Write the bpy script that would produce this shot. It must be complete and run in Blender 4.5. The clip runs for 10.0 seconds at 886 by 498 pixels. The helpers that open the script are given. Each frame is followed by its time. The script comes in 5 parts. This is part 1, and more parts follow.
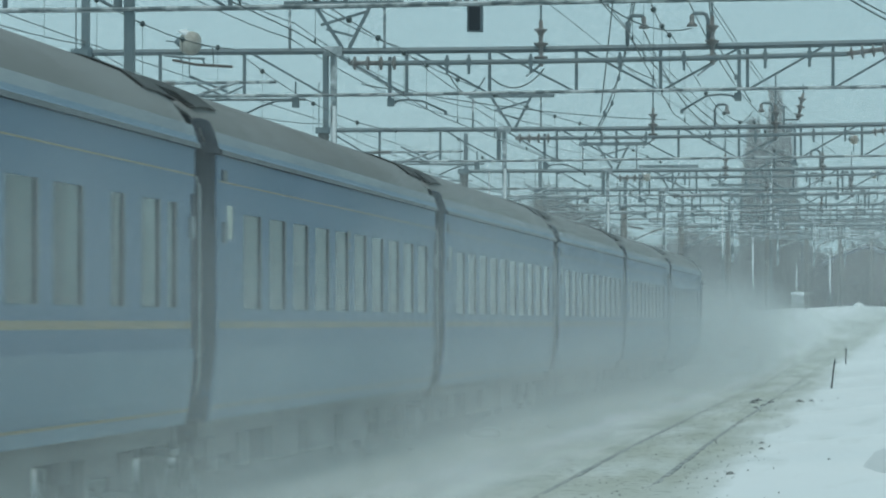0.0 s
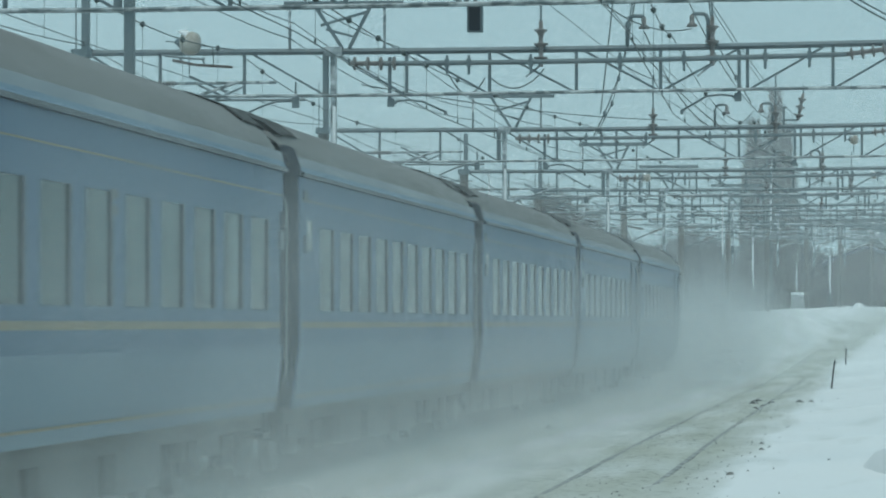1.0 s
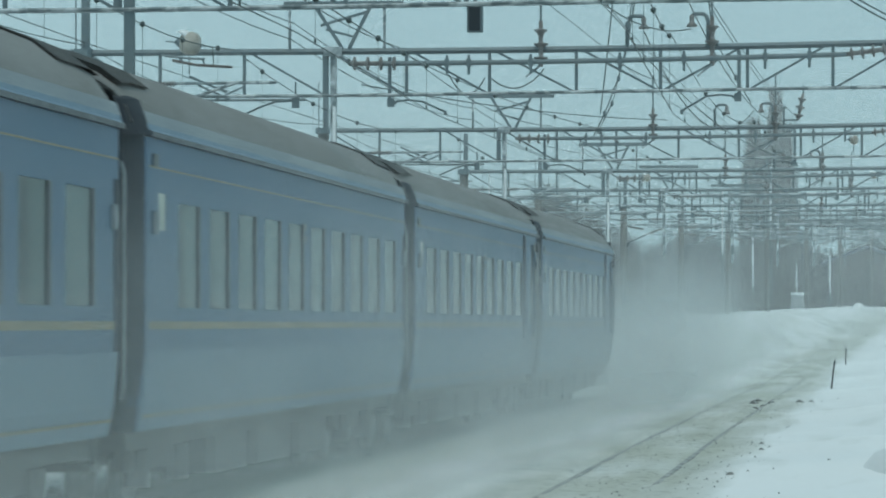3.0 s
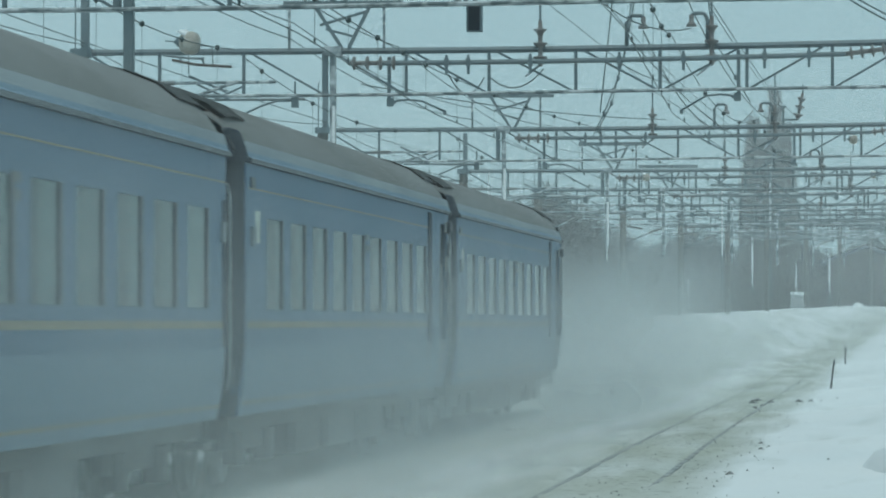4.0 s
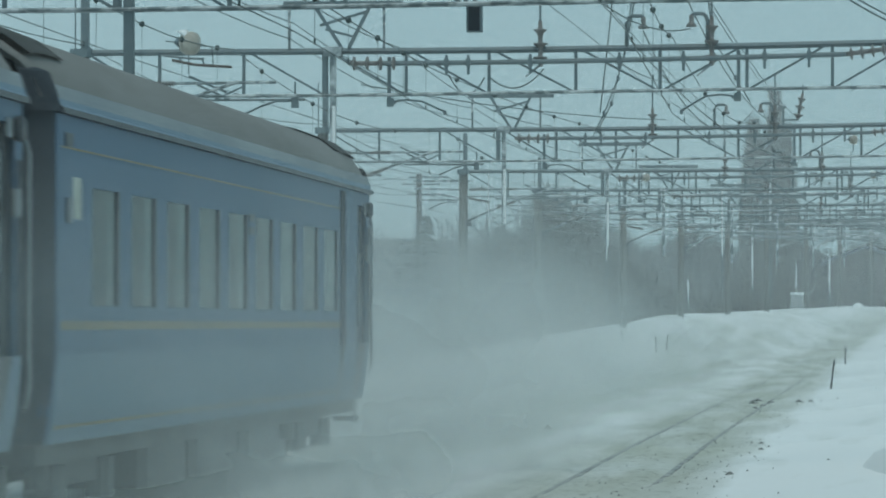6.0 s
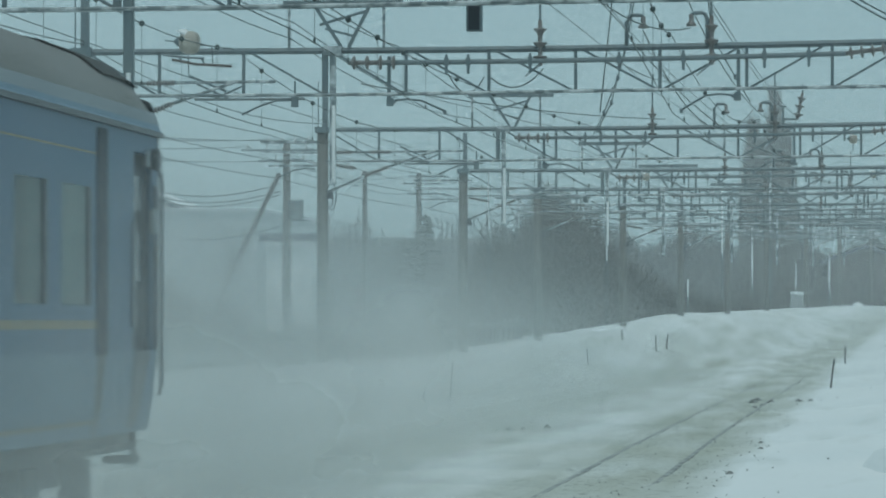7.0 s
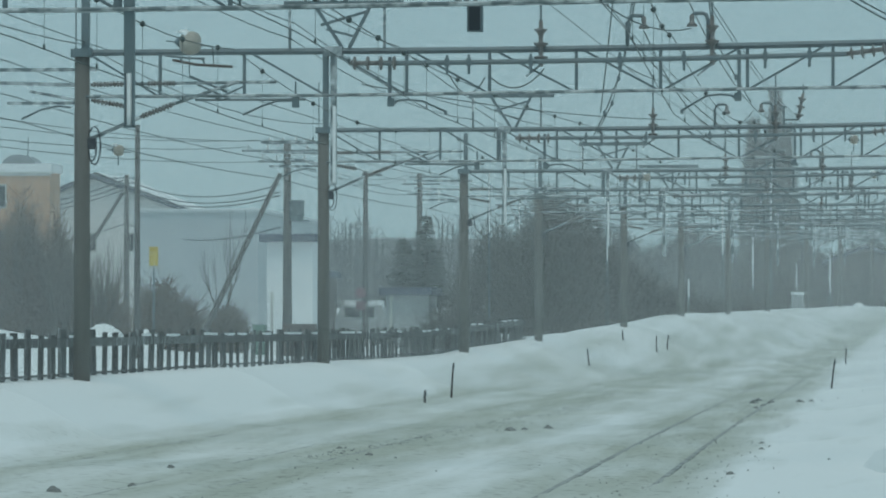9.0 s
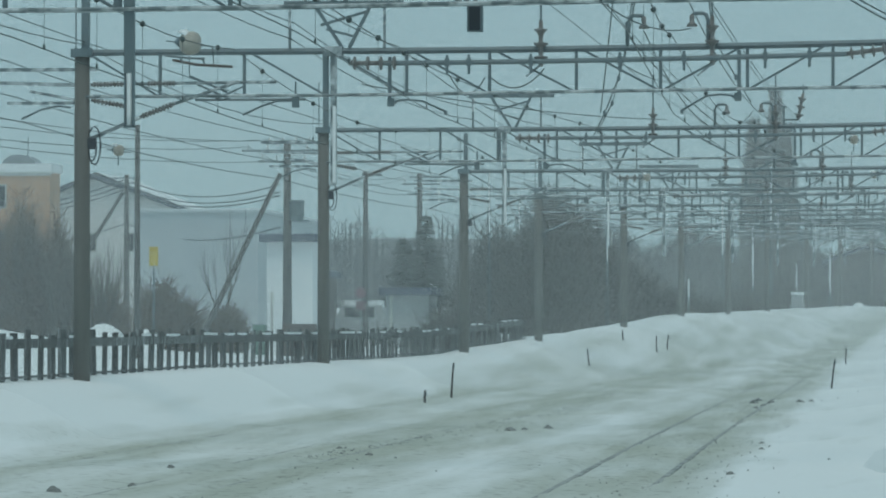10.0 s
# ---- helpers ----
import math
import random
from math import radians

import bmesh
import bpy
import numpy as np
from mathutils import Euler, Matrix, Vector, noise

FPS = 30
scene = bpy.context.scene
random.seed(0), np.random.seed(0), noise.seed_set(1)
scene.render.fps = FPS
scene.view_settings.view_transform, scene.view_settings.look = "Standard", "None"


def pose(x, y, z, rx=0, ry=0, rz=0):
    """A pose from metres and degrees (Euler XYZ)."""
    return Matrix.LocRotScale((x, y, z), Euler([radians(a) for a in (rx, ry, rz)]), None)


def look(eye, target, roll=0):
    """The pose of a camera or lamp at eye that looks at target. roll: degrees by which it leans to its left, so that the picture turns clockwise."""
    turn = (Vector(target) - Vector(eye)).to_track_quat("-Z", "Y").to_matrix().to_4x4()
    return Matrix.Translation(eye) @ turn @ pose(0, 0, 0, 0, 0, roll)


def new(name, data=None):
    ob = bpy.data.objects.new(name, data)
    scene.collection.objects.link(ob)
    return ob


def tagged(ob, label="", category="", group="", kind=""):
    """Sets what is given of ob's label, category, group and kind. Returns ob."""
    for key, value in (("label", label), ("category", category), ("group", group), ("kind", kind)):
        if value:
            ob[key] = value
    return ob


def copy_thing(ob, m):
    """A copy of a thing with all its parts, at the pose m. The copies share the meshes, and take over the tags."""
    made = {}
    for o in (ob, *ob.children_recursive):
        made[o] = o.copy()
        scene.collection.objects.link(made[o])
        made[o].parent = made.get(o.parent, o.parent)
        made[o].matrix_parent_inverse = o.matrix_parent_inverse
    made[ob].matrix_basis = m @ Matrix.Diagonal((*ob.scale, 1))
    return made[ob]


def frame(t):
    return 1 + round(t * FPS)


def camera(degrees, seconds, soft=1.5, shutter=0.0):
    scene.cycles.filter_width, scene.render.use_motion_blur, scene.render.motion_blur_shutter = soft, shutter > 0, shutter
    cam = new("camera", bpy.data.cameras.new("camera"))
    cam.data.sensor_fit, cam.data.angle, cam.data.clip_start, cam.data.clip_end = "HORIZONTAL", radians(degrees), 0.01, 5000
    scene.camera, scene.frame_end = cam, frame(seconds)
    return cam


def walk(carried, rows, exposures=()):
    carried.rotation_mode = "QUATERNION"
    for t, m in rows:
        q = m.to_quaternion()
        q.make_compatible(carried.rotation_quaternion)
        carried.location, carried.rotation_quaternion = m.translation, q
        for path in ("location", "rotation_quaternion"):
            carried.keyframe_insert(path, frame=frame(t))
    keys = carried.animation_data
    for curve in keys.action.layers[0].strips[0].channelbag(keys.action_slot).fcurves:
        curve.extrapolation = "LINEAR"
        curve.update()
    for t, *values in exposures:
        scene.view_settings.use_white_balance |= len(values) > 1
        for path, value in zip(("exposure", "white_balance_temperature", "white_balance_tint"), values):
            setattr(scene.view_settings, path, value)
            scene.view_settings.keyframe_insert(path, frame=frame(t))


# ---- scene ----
cam = camera(12.5147, 10.0, soft=1.9, shutter=0.4)
scene.cycles.transparent_max_bounces = 64
EYE = (0.0, 0.0, 1.74)
YAW, TILT = 5.797, 1.0497


def aim(dx=0.0, dy=0.0):
    """The tripod's pose, nudged by small turns in hundredths of a degree (right, up)."""
    return pose(*EYE, 90 + TILT + dy / 100, 0, YAW - dx / 100)


# the tripod trembles a little as the train goes by
TREMBLE = [(0.0, 0, 0), (0.5, -0.8, 0.6), (1.0, 0, 0.5), (1.25, 1.5, 0), (1.5, 4.8, -1.4), (2.0, 6.2, -2.6),
           (2.25, 3.0, 0), (2.5, 0, 2.4), (2.8, 0, 1.0), (4.0, 0.8, 0), (4.5, 0, 0), (5.0, -1.2, 0.3), (5.5, 0.4, 0.5),
           (7.0, 1.0, -0.6), (7.5, 1.2, -1.0), (8.0, 0.5, 0), (8.5, 0, 0), (10.0, 0, 0)]
walk(cam, [(t, aim(a, b)) for t, a, b in TREMBLE], exposures=[(0.0, 0.17), (2.5, 0.17), (4.5, 0.09), (5.5, 0.03), (7.0, -0.13), (10.0, -0.15)])

# ---- world and light: an even, snow-laden overcast ----
world = bpy.data.worlds.new("overcast_sky")
scene.world = world
world.use_nodes = True
wn, wl = world.node_tree.nodes, world.node_tree.links
wn.clear()
sky = wn.new("ShaderNodeTexSky")
sky.sky_type, sky.sun_disc = "NISHITA", False
sky.sun_elevation, sky.sun_rotation = radians(67), radians(174)
cloud = wn.new("ShaderNodeBackground")
cloud.inputs["Color"].default_value = (0.50, 0.85, 0.955, 1)
cloud.inputs["Strength"].default_value = 0.475
clear = wn.new("ShaderNodeBackground")
clear.inputs["Strength"].default_value = 0.012
both = wn.new("ShaderNodeAddShader")
out = wn.new("ShaderNodeOutputWorld")
wl.new(sky.outputs[0], clear.inputs["Color"])
wl.new(cloud.outputs[0], both.inputs[0])
wl.new(clear.outputs[0], both.inputs[1])
wl.new(both.outputs[0], out.inputs["Surface"])

sun = new("sun", bpy.data.lights.new("sun", "SUN"))
sun.data.energy, sun.data.angle, sun.data.color = 0.80, radians(30), (1.0, 0.955, 0.86)
sun.matrix_world = look((0, 0, 50), (-3, 18, 6))


# ---- materials ----
def mat(name, colour, rough=0.7, metal=0.0, second=None, scale=3.0, grain=40.0, bump=0.15, mix=0.5, vary=0.0, spec=0.5, detail=6.0,
        stretch=(1, 1, 1), sharp=(0.35, 0.65)):
    """A surface with stains (second colour), a fine grain in its relief and an uneven gloss."""
    m = bpy.data.materials.new(name)
    m.use_nodes = True
    n, l = m.node_tree.nodes, m.node_tree.links
    b = n["Principled BSDF"]
    b.inputs["Metallic"].default_value = metal
    b.inputs["Specular IOR Level"].default_value = spec
    co = n.new("ShaderNodeTexCoord")
    mp = n.new("ShaderNodeMapping")
    mp.inputs["Scale"].default_value = stretch
    l.new(co.outputs["Object"], mp.inputs["Vector"])
    big = n.new("ShaderNodeTexNoise")
    big.inputs["Scale"].default_value, big.inputs["Detail"].default_value = scale, detail
    l.new(mp.outputs[0], big.inputs["Vector"])
    fine = n.new("ShaderNodeTexNoise")
    fine.inputs["Scale"].default_value, fine.inputs["Detail"].default_value = grain, 4
    l.new(mp.outputs[0], fine.inputs["Vector"])
    ramp = n.new("ShaderNodeMapRange")
    ramp.inputs["From Min"].default_value, ramp.inputs["From Max"].default_value = sharp
    ramp.inputs["To Max"].default_value = mix
    l.new(big.outputs["Fac"], ramp.inputs["Value"])
    blend = n.new("ShaderNodeMix")
    blend.data_type = "RGBA"
    two = second or tuple(c * 0.7 for c in colour)
    blend.inputs["A"].default_value, blend.inputs["B"].default_value = (*colour, 1), (*two, 1)
    l.new(ramp.outputs[0], blend.inputs["Factor"])
    last = blend.outputs["Result"]
    hsv = n.new("ShaderNodeHueSaturation")
    l.new(last, hsv.inputs["Color"])
    val = n.new("ShaderNodeMapRange")
    val.inputs["To Min"].default_value, val.inputs["To Max"].default_value = 0.9, 1.1
    l.new(fine.outputs["Fac"], val.inputs["Value"])
    if vary:
        info = n.new("ShaderNodeObjectInfo")
        rr = n.new("ShaderNodeMapRange")
        rr.inputs["To Min"].default_value, rr.inputs["To Max"].default_value = 1 - vary, 1 + vary
        l.new(info.outputs["Random"], rr.inputs["Value"])
        mul = n.new("ShaderNodeMath")
        mul.operation = "MULTIPLY"
        l.new(rr.outputs[0], mul.inputs[0])
        l.new(val.outputs[0], mul.inputs[1])
        l.new(mul.outputs[0], hsv.inputs["Value"])
    else:
        l.new(val.outputs[0], hsv.inputs["Value"])
    l.new(hsv.outputs[0], b.inputs["Base Color"])
    rg = n.new("ShaderNodeMapRange")
    rg.inputs["To Min"].default_value, rg.inputs["To Max"].default_value = max(0.03, rough - 0.12), min(1, rough + 0.12)
    l.new(big.outputs["Fac"], rg.inputs["Value"])
    l.new(rg.outputs[0], b.inputs["Roughness"])
    if bump:
        bp = n.new("ShaderNodeBump")
        bp.inputs["Strength"].default_value, bp.inputs["Distance"].default_value = bump, 0.02
        l.new(fine.outputs["Fac"], bp.inputs["Height"])
        l.new(bp.outputs[0], b.inputs["Normal"])
    return m


SNOW = (0.88, 0.90, 0.90)
M_STEEL = mat("painted_steel", (0.155, 0.205, 0.225), 0.55, 0.3, (0.22, 0.25, 0.25), 4, 60)
M_STEEL_RIME = mat("rimed_steel", (0.17, 0.21, 0.22), 0.7, 0.2, (0.75, 0.8, 0.82), 5, 60, mix=0.75, sharp=(0.42, 0.62))
M_CONCRETE = mat("pole_concrete", (0.175, 0.175, 0.16), 0.85, 0, (0.085, 0.085, 0.08), 1.5, 50, stretch=(1, 1, 0.3))
M_BALL = mat("weathered_drum", (0.46, 0.43, 0.37), 0.5, 0, (0.30, 0.28, 0.25), 6, 30)
M_FARWOOD = mat("far_bark", (0.045, 0.048, 0.045), 0.95, 0, (0.07, 0.075, 0.07), 2, 10, bump=0)
M_PORCELAIN = mat("insulator_porcelain", (0.15, 0.142, 0.132), 0.3, 0, (0.3, 0.3, 0.3), 8, 30)
M_WHITE_PORC = mat("white_porcelain", (0.6, 0.6, 0.57), 0.3, 0, (0.35, 0.35, 0.33), 8, 30)
M_WIRE = mat("copper_wire", (0.09, 0.12, 0.12), 0.6, 0.4, bump=0)
M_CLOD = mat("frozen_clod", (0.22, 0.23, 0.22), 0.9, 0, (0.32, 0.33, 0.32), 6, 40)
M_RAIL = mat("rail_steel", (0.27, 0.28, 0.265), 0.75, 0.05, (0.62, 0.64, 0.62), 2.2, 60, mix=0.85, sharp=(0.4, 0.7))
M_BLUE = mat("train_blue_paint", (0.034, 0.10, 0.185), 0.46, 0, (0.07, 0.145, 0.22), 0.9, 25, bump=0.04, mix=0.55, spec=0.4, stretch=(1, 0.35, 1))
M_BLUE_PALE = mat("snow_filmed_blue_paint", (0.10, 0.175, 0.25), 0.5, 0, (0.22, 0.30, 0.36), 0.7, 25, bump=0.1, mix=0.5, stretch=(1, 0.3, 1))
M_GOLD = mat("gold_stripe", (0.26, 0.20, 0.105), 0.5, 0.1, (0.2, 0.2, 0.16), 2, 30, bump=0.03)
M_ROOF = mat("train_roof_grey", (0.185, 0.182, 0.172), 0.8, 0, (0.28, 0.285, 0.28), 1.2, 25, mix=0.6, stretch=(1, 0.3, 1))
M_ROOF_DARK = mat("sooty_roof_end", (0.045, 0.045, 0.042), 0.85, 0, (0.11, 0.11, 0.105), 3, 30)
M_GUTTER = mat("snowy_shoulder", (0.20, 0.23, 0.25), 0.6, 0, (0.33, 0.36, 0.37), 1.5, 30, mix=0.7, stretch=(1, 0.25, 1))
M_RUBBER = mat("black_rubber", (0.042, 0.052, 0.062), 0.75, 0, (0.13, 0.15, 0.17), 5, 30, mix=0.3, sharp=(0.5, 0.75))
# near-black that puts the shade between cars into the colour; the door shares it
M_END_DARK = mat("sooty_corner", (0.018, 0.026, 0.036), 0.85, 0, (0.045, 0.06, 0.075), 3, 30, mix=0.4)
M_UNDER = mat("iced_underframe", (0.115, 0.118, 0.105), 0.9, 0, (0.27, 0.28, 0.265), 1.1, 20, bump=0.5, mix=0.6, sharp=(0.4, 0.7))
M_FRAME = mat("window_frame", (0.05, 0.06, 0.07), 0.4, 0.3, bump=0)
M_CURTAIN = mat("drawn_curtain", (0.075, 0.10, 0.105), 0.9, 0, (0.06, 0.085, 0.10), 2.5, 60, vary=0.45, stretch=(1, 6, 0.4))
M_BED = mat("dark_interior", (0.055, 0.085, 0.11), 0.9)
M_LAMP = mat("sign_glass", (0.46, 0.48, 0.41), 0.4, bump=0)
M_WOOD = mat("old_sleeper_wood", (0.12, 0.123, 0.12), 0.9, 0, (0.45, 0.47, 0.48), 2.5, 30, bump=0.5, vary=0.3, mix=0.5, stretch=(3, 3, 0.6), sharp=(0.45, 0.7))
M_STAKE = mat("stake", (0.06, 0.05, 0.05), 0.8)
M_SNOWCAP = mat("settled_snow", SNOW, 0.9, 0, (0.74, 0.78, 0.80), 1.0, 14, bump=0.4)
M_BARK = mat("bare_bark", (0.085, 0.078, 0.063), 0.95, 0, (0.14, 0.14, 0.13), 5, 40)
M_TWIG = mat("brown_twigs", (0.15, 0.118, 0.09), 0.95, 0, (0.22, 0.19, 0.16), 5, 40)
M_NEEDLE = mat("dark_needles", (0.030, 0.045, 0.035), 0.9, 0, (0.35, 0.38, 0.38), 2, 20, mix=0.35, sharp=(0.55, 0.75))
M_SIDING = mat("pale_steel_siding", (0.62, 0.68, 0.70), 0.6, 0, (0.5, 0.55, 0.58), 0.6, 20, stretch=(1, 1, 0.3))
M_DARKROOF = mat("dark_roof", (0.07, 0.09, 0.13), 0.7, 0, (0.3, 0.33, 0.37), 1.2, 20, mix=0.3)
M_ORANGE = mat("terracotta_render", (0.56, 0.335, 0.21), 0.85, 0, (0.45, 0.28, 0.19), 0.7, 20)
M_WHITEWALL = mat("white_render", (0.78, 0.80, 0.79), 0.85, 0, (0.62, 0.65, 0.65), 0.5, 20)
M_POLE = mat("dark_pole", (0.085, 0.085, 0.078), 0.9, 0, (0.15, 0.155, 0.15), 1.5, 40, stretch=(1, 1, 0.3))
M_CREAM = mat("cream_wall", (0.55, 0.56, 0.52), 0.85, 0, (0.42, 0.43, 0.40), 0.8, 20)
M_GLASS_DARK = mat("dark_pane", (0.04, 0.05, 0.055), 0.15, 0, bump=0)
M_YELLOW = mat("yellow_sign", (0.62, 0.47, 0.10), 0.5, bump=0)
M_BOX = mat("relay_box_grey", (0.42, 0.45, 0.45), 0.6, 0.1)
M_GREENBOX = mat("green_cabinet", (0.16, 0.26, 0.22), 0.6)
M_CRATE = mat("brown_cabinet", (0.13, 0.11, 0.10), 0.8)
M_WOODS = mat("distant_woods", (0.085, 0.09, 0.085), 1.0, 0, (0.16, 0.17, 0.17), 0.25, 2, bump=0)


def glass_pane():
    m = bpy.data.materials.new("train_window_glass")
    m.use_nodes = True
    b = m.node_tree.nodes["Principled BSDF"]
    b.inputs["Base Color"].default_value = (0.75, 0.86, 0.83, 1)
    b.inputs["Roughness"].default_value = 0.06
    b.inputs["Transmission Weight"].default_value = 1.0
    b.inputs["IOR"].default_value = 1.08
    return m


M_GLASS = glass_pane()


def flake_matter():
    m = bpy.data.materials.new("snow_powder")
    m.use_nodes = True
    n, l = m.node_tree.nodes, m.node_tree.links
    n.clear()
    d, t, x, o = (n.new("ShaderNodeBsdfDiffuse"), n.new("ShaderNodeBsdfTranslucent"), n.new("ShaderNodeMixShader"),
                  n.new("ShaderNodeOutputMaterial"))
    d.inputs["Color"].default_value = t.inputs["Color"].default_value = (0.86, 0.88, 0.88, 1)
    l.new(d.outputs[0], x.inputs[1])
    l.new(t.outputs[0], x.inputs[2])
    l.new(x.outputs[0], o.inputs["Surface"])
    return m


M_FLAKE = flake_matter()


def veil_matter(name, lo, hi, size, colour):
    """Airborne powder: mostly clear, thicker in drifting streaks; the mesh says how dense each place is."""
    m = bpy.data.materials.new(name)
    m.use_nodes = True
    n, l = m.node_tree.nodes, m.node_tree.links
    n.clear()
    d, t, x, o = (n.new("ShaderNodeBsdfDiffuse"), n.new("ShaderNodeBsdfTranslucent"), n.new("ShaderNodeMixShader"),
                  n.new("ShaderNodeOutputMaterial"))
    clear, mix = n.new("ShaderNodeBsdfTransparent"), n.new("ShaderNodeMixShader")
    d.inputs["Color"].default_value = t.inputs["Color"].default_value = (*colour, 1)
    l.new(d.outputs[0], x.inputs[1])
    l.new(t.outputs[0], x.inputs[2])
    att = n.new("ShaderNodeAttribute")
    att.attribute_name = "powder"
    co = n.new("ShaderNodeTexCoord")
    mp = n.new("ShaderNodeMapping")
    mp.inputs["Scale"].default_value = (0.55, 0.25, 0.8)
    info = n.new("ShaderNodeObjectInfo")
    sh = n.new("ShaderNodeVectorMath")
    sh.operation = "SCALE"
    sh.inputs[0].default_value = (37.0, 19.0, 53.0)
    l.new(info.outputs["Random"], sh.inputs["Scale"])
    l.new(sh.outputs[0], mp.inputs["Location"])
    l.new(co.outputs["Object"], mp.inputs["Vector"])
    nz = n.new("ShaderNodeTexNoise")
    nz.inputs["Scale"].default_value, nz.inputs["Detail"].default_value = size, 5
    l.new(mp.outputs[0], nz.inputs["Vector"])
    rg = n.new("ShaderNodeMapRange")
    rg.interpolation_type = "SMOOTHSTEP"
    rg.inputs["From Min"].default_value, rg.inputs["From Max"].default_value = 0.25, 0.75
    rg.inputs["To Min"].default_value, rg.inputs["To Max"].default_value = lo, hi
    l.new(nz.outputs["Fac"], rg.inputs["Value"])
    mul = n.new("ShaderNodeMath")
    mul.operation, mul.use_clamp = "MULTIPLY", True
    l.new(att.outputs["Fac"], mul.inputs[0])
    l.new(rg.outputs[0], mul.inputs[1])
    cap = n.new("ShaderNodeMath")
    cap.operation = "MINIMUM"
    cap.inputs[1].default_value = 0.36
    l.new(mul.outputs[0], cap.inputs[0])
    l.new(cap.outputs[0], mix.inputs["Fac"])
    l.new(clear.outputs[0], mix.inputs[1])
    l.new(x.outputs[0], mix.inputs[2])
    l.new(mix.outputs[0], o.inputs["Surface"])
    return m


M_VEIL = veil_matter("airborne_powder", 0.35, 1.65, 0.9, (0.83, 0.85, 0.84))
M_AIR = veil_matter("snowy_air", 0.93, 1.07, 0.25, (0.93, 0.94, 0.94))


def snow_ground():
    """Wind-packed snow, with grey-green grime and ballast dust along the track beds."""
    m = bpy.data.materials.new("wind_packed_snow")
    m.use_nodes = True
    n, l = m.node_tree.nodes, m.node_tree.links
    b = n["Principled BSDF"]
    b.inputs["Roughness"].default_value = 0.85
    b.inputs["Specular IOR Level"].default_value = 0.25
    geo = n.new("ShaderNodeNewGeometry")
    att = n.new("ShaderNodeAttribute")
    att.attribute_name = "grime"
    mp = n.new("ShaderNodeMapping")
    mp.inputs["Scale"].default_value = (1.6, 0.14, 1)
    l.new(geo.outputs["Position"], mp.inputs["Vector"])
    drift = n.new("ShaderNodeTexNoise")
    drift.inputs["Scale"].default_value, drift.inputs["Detail"].default_value = 0.8, 8
    l.new(mp.outputs[0], drift.inputs["Vector"])
    crumb = n.new("ShaderNodeTexNoise")
    crumb.inputs["Scale"].default_value, crumb.inputs["Detail"].default_value = 7, 6
    l.new(geo.outputs["Position"], crumb.inputs["Vector"])
    add = n.new("ShaderNodeMath")
    add.operation = "MULTIPLY_ADD"
    l.new(drift.outputs["Fac"], add.inputs[0])
    add.inputs[1].default_value = 1.5
    l.new(att.outputs["Fac"], add.inputs[2])
    rng = n.new("ShaderNodeMapRange")
    rng.inputs["From Min"].default_value, rng.inputs["From Max"].default_value = 0.85, 1.75
    l.new(add.outputs[0], rng.inputs["Value"])
    speck = n.new("ShaderNodeMapRange")
    speck.inputs["From Min"].default_value, speck.inputs["From Max"].default_value = 0.56, 0.72
    l.new(crumb.outputs["Fac"], speck.inputs["Value"])
    sp = n.new("ShaderNodeMath")
    sp.operation = "MULTIPLY"
    l.new(speck.outputs[0], sp.inputs[0])
    l.new(rng.outputs[0], sp.inputs[1])
    c1 = n.new("ShaderNodeMix")
    c1.data_type = "RGBA"
    c1.inputs["A"].default_value, c1.inputs["B"].default_value = (*SNOW, 1), (0.50, 0.52, 0.455, 1)
    l.new(rng.outputs[0], c1.inputs["Factor"])
    c2 = n.new("ShaderNodeMix")
    c2.data_type = "RGBA"
    c2.inputs["B"].default_value = (0.20, 0.20, 0.17, 1)
    l.new(c1.outputs["Result"], c2.inputs["A"])
    l.new(sp.outputs[0], c2.inputs["Factor"])
    l.new(c2.outputs["Result"], b.inputs["Base Color"])
    bp = n.new("ShaderNodeBump")
    bp.inputs["Strength"].default_value, bp.inputs["Distance"].default_value = 0.5, 0.04
    l.new(crumb.outputs["Fac"], bp.inputs["Height"])
    l.new(bp.outputs[0], b.inputs["Normal"])
    return m


M_GROUND = snow_ground()


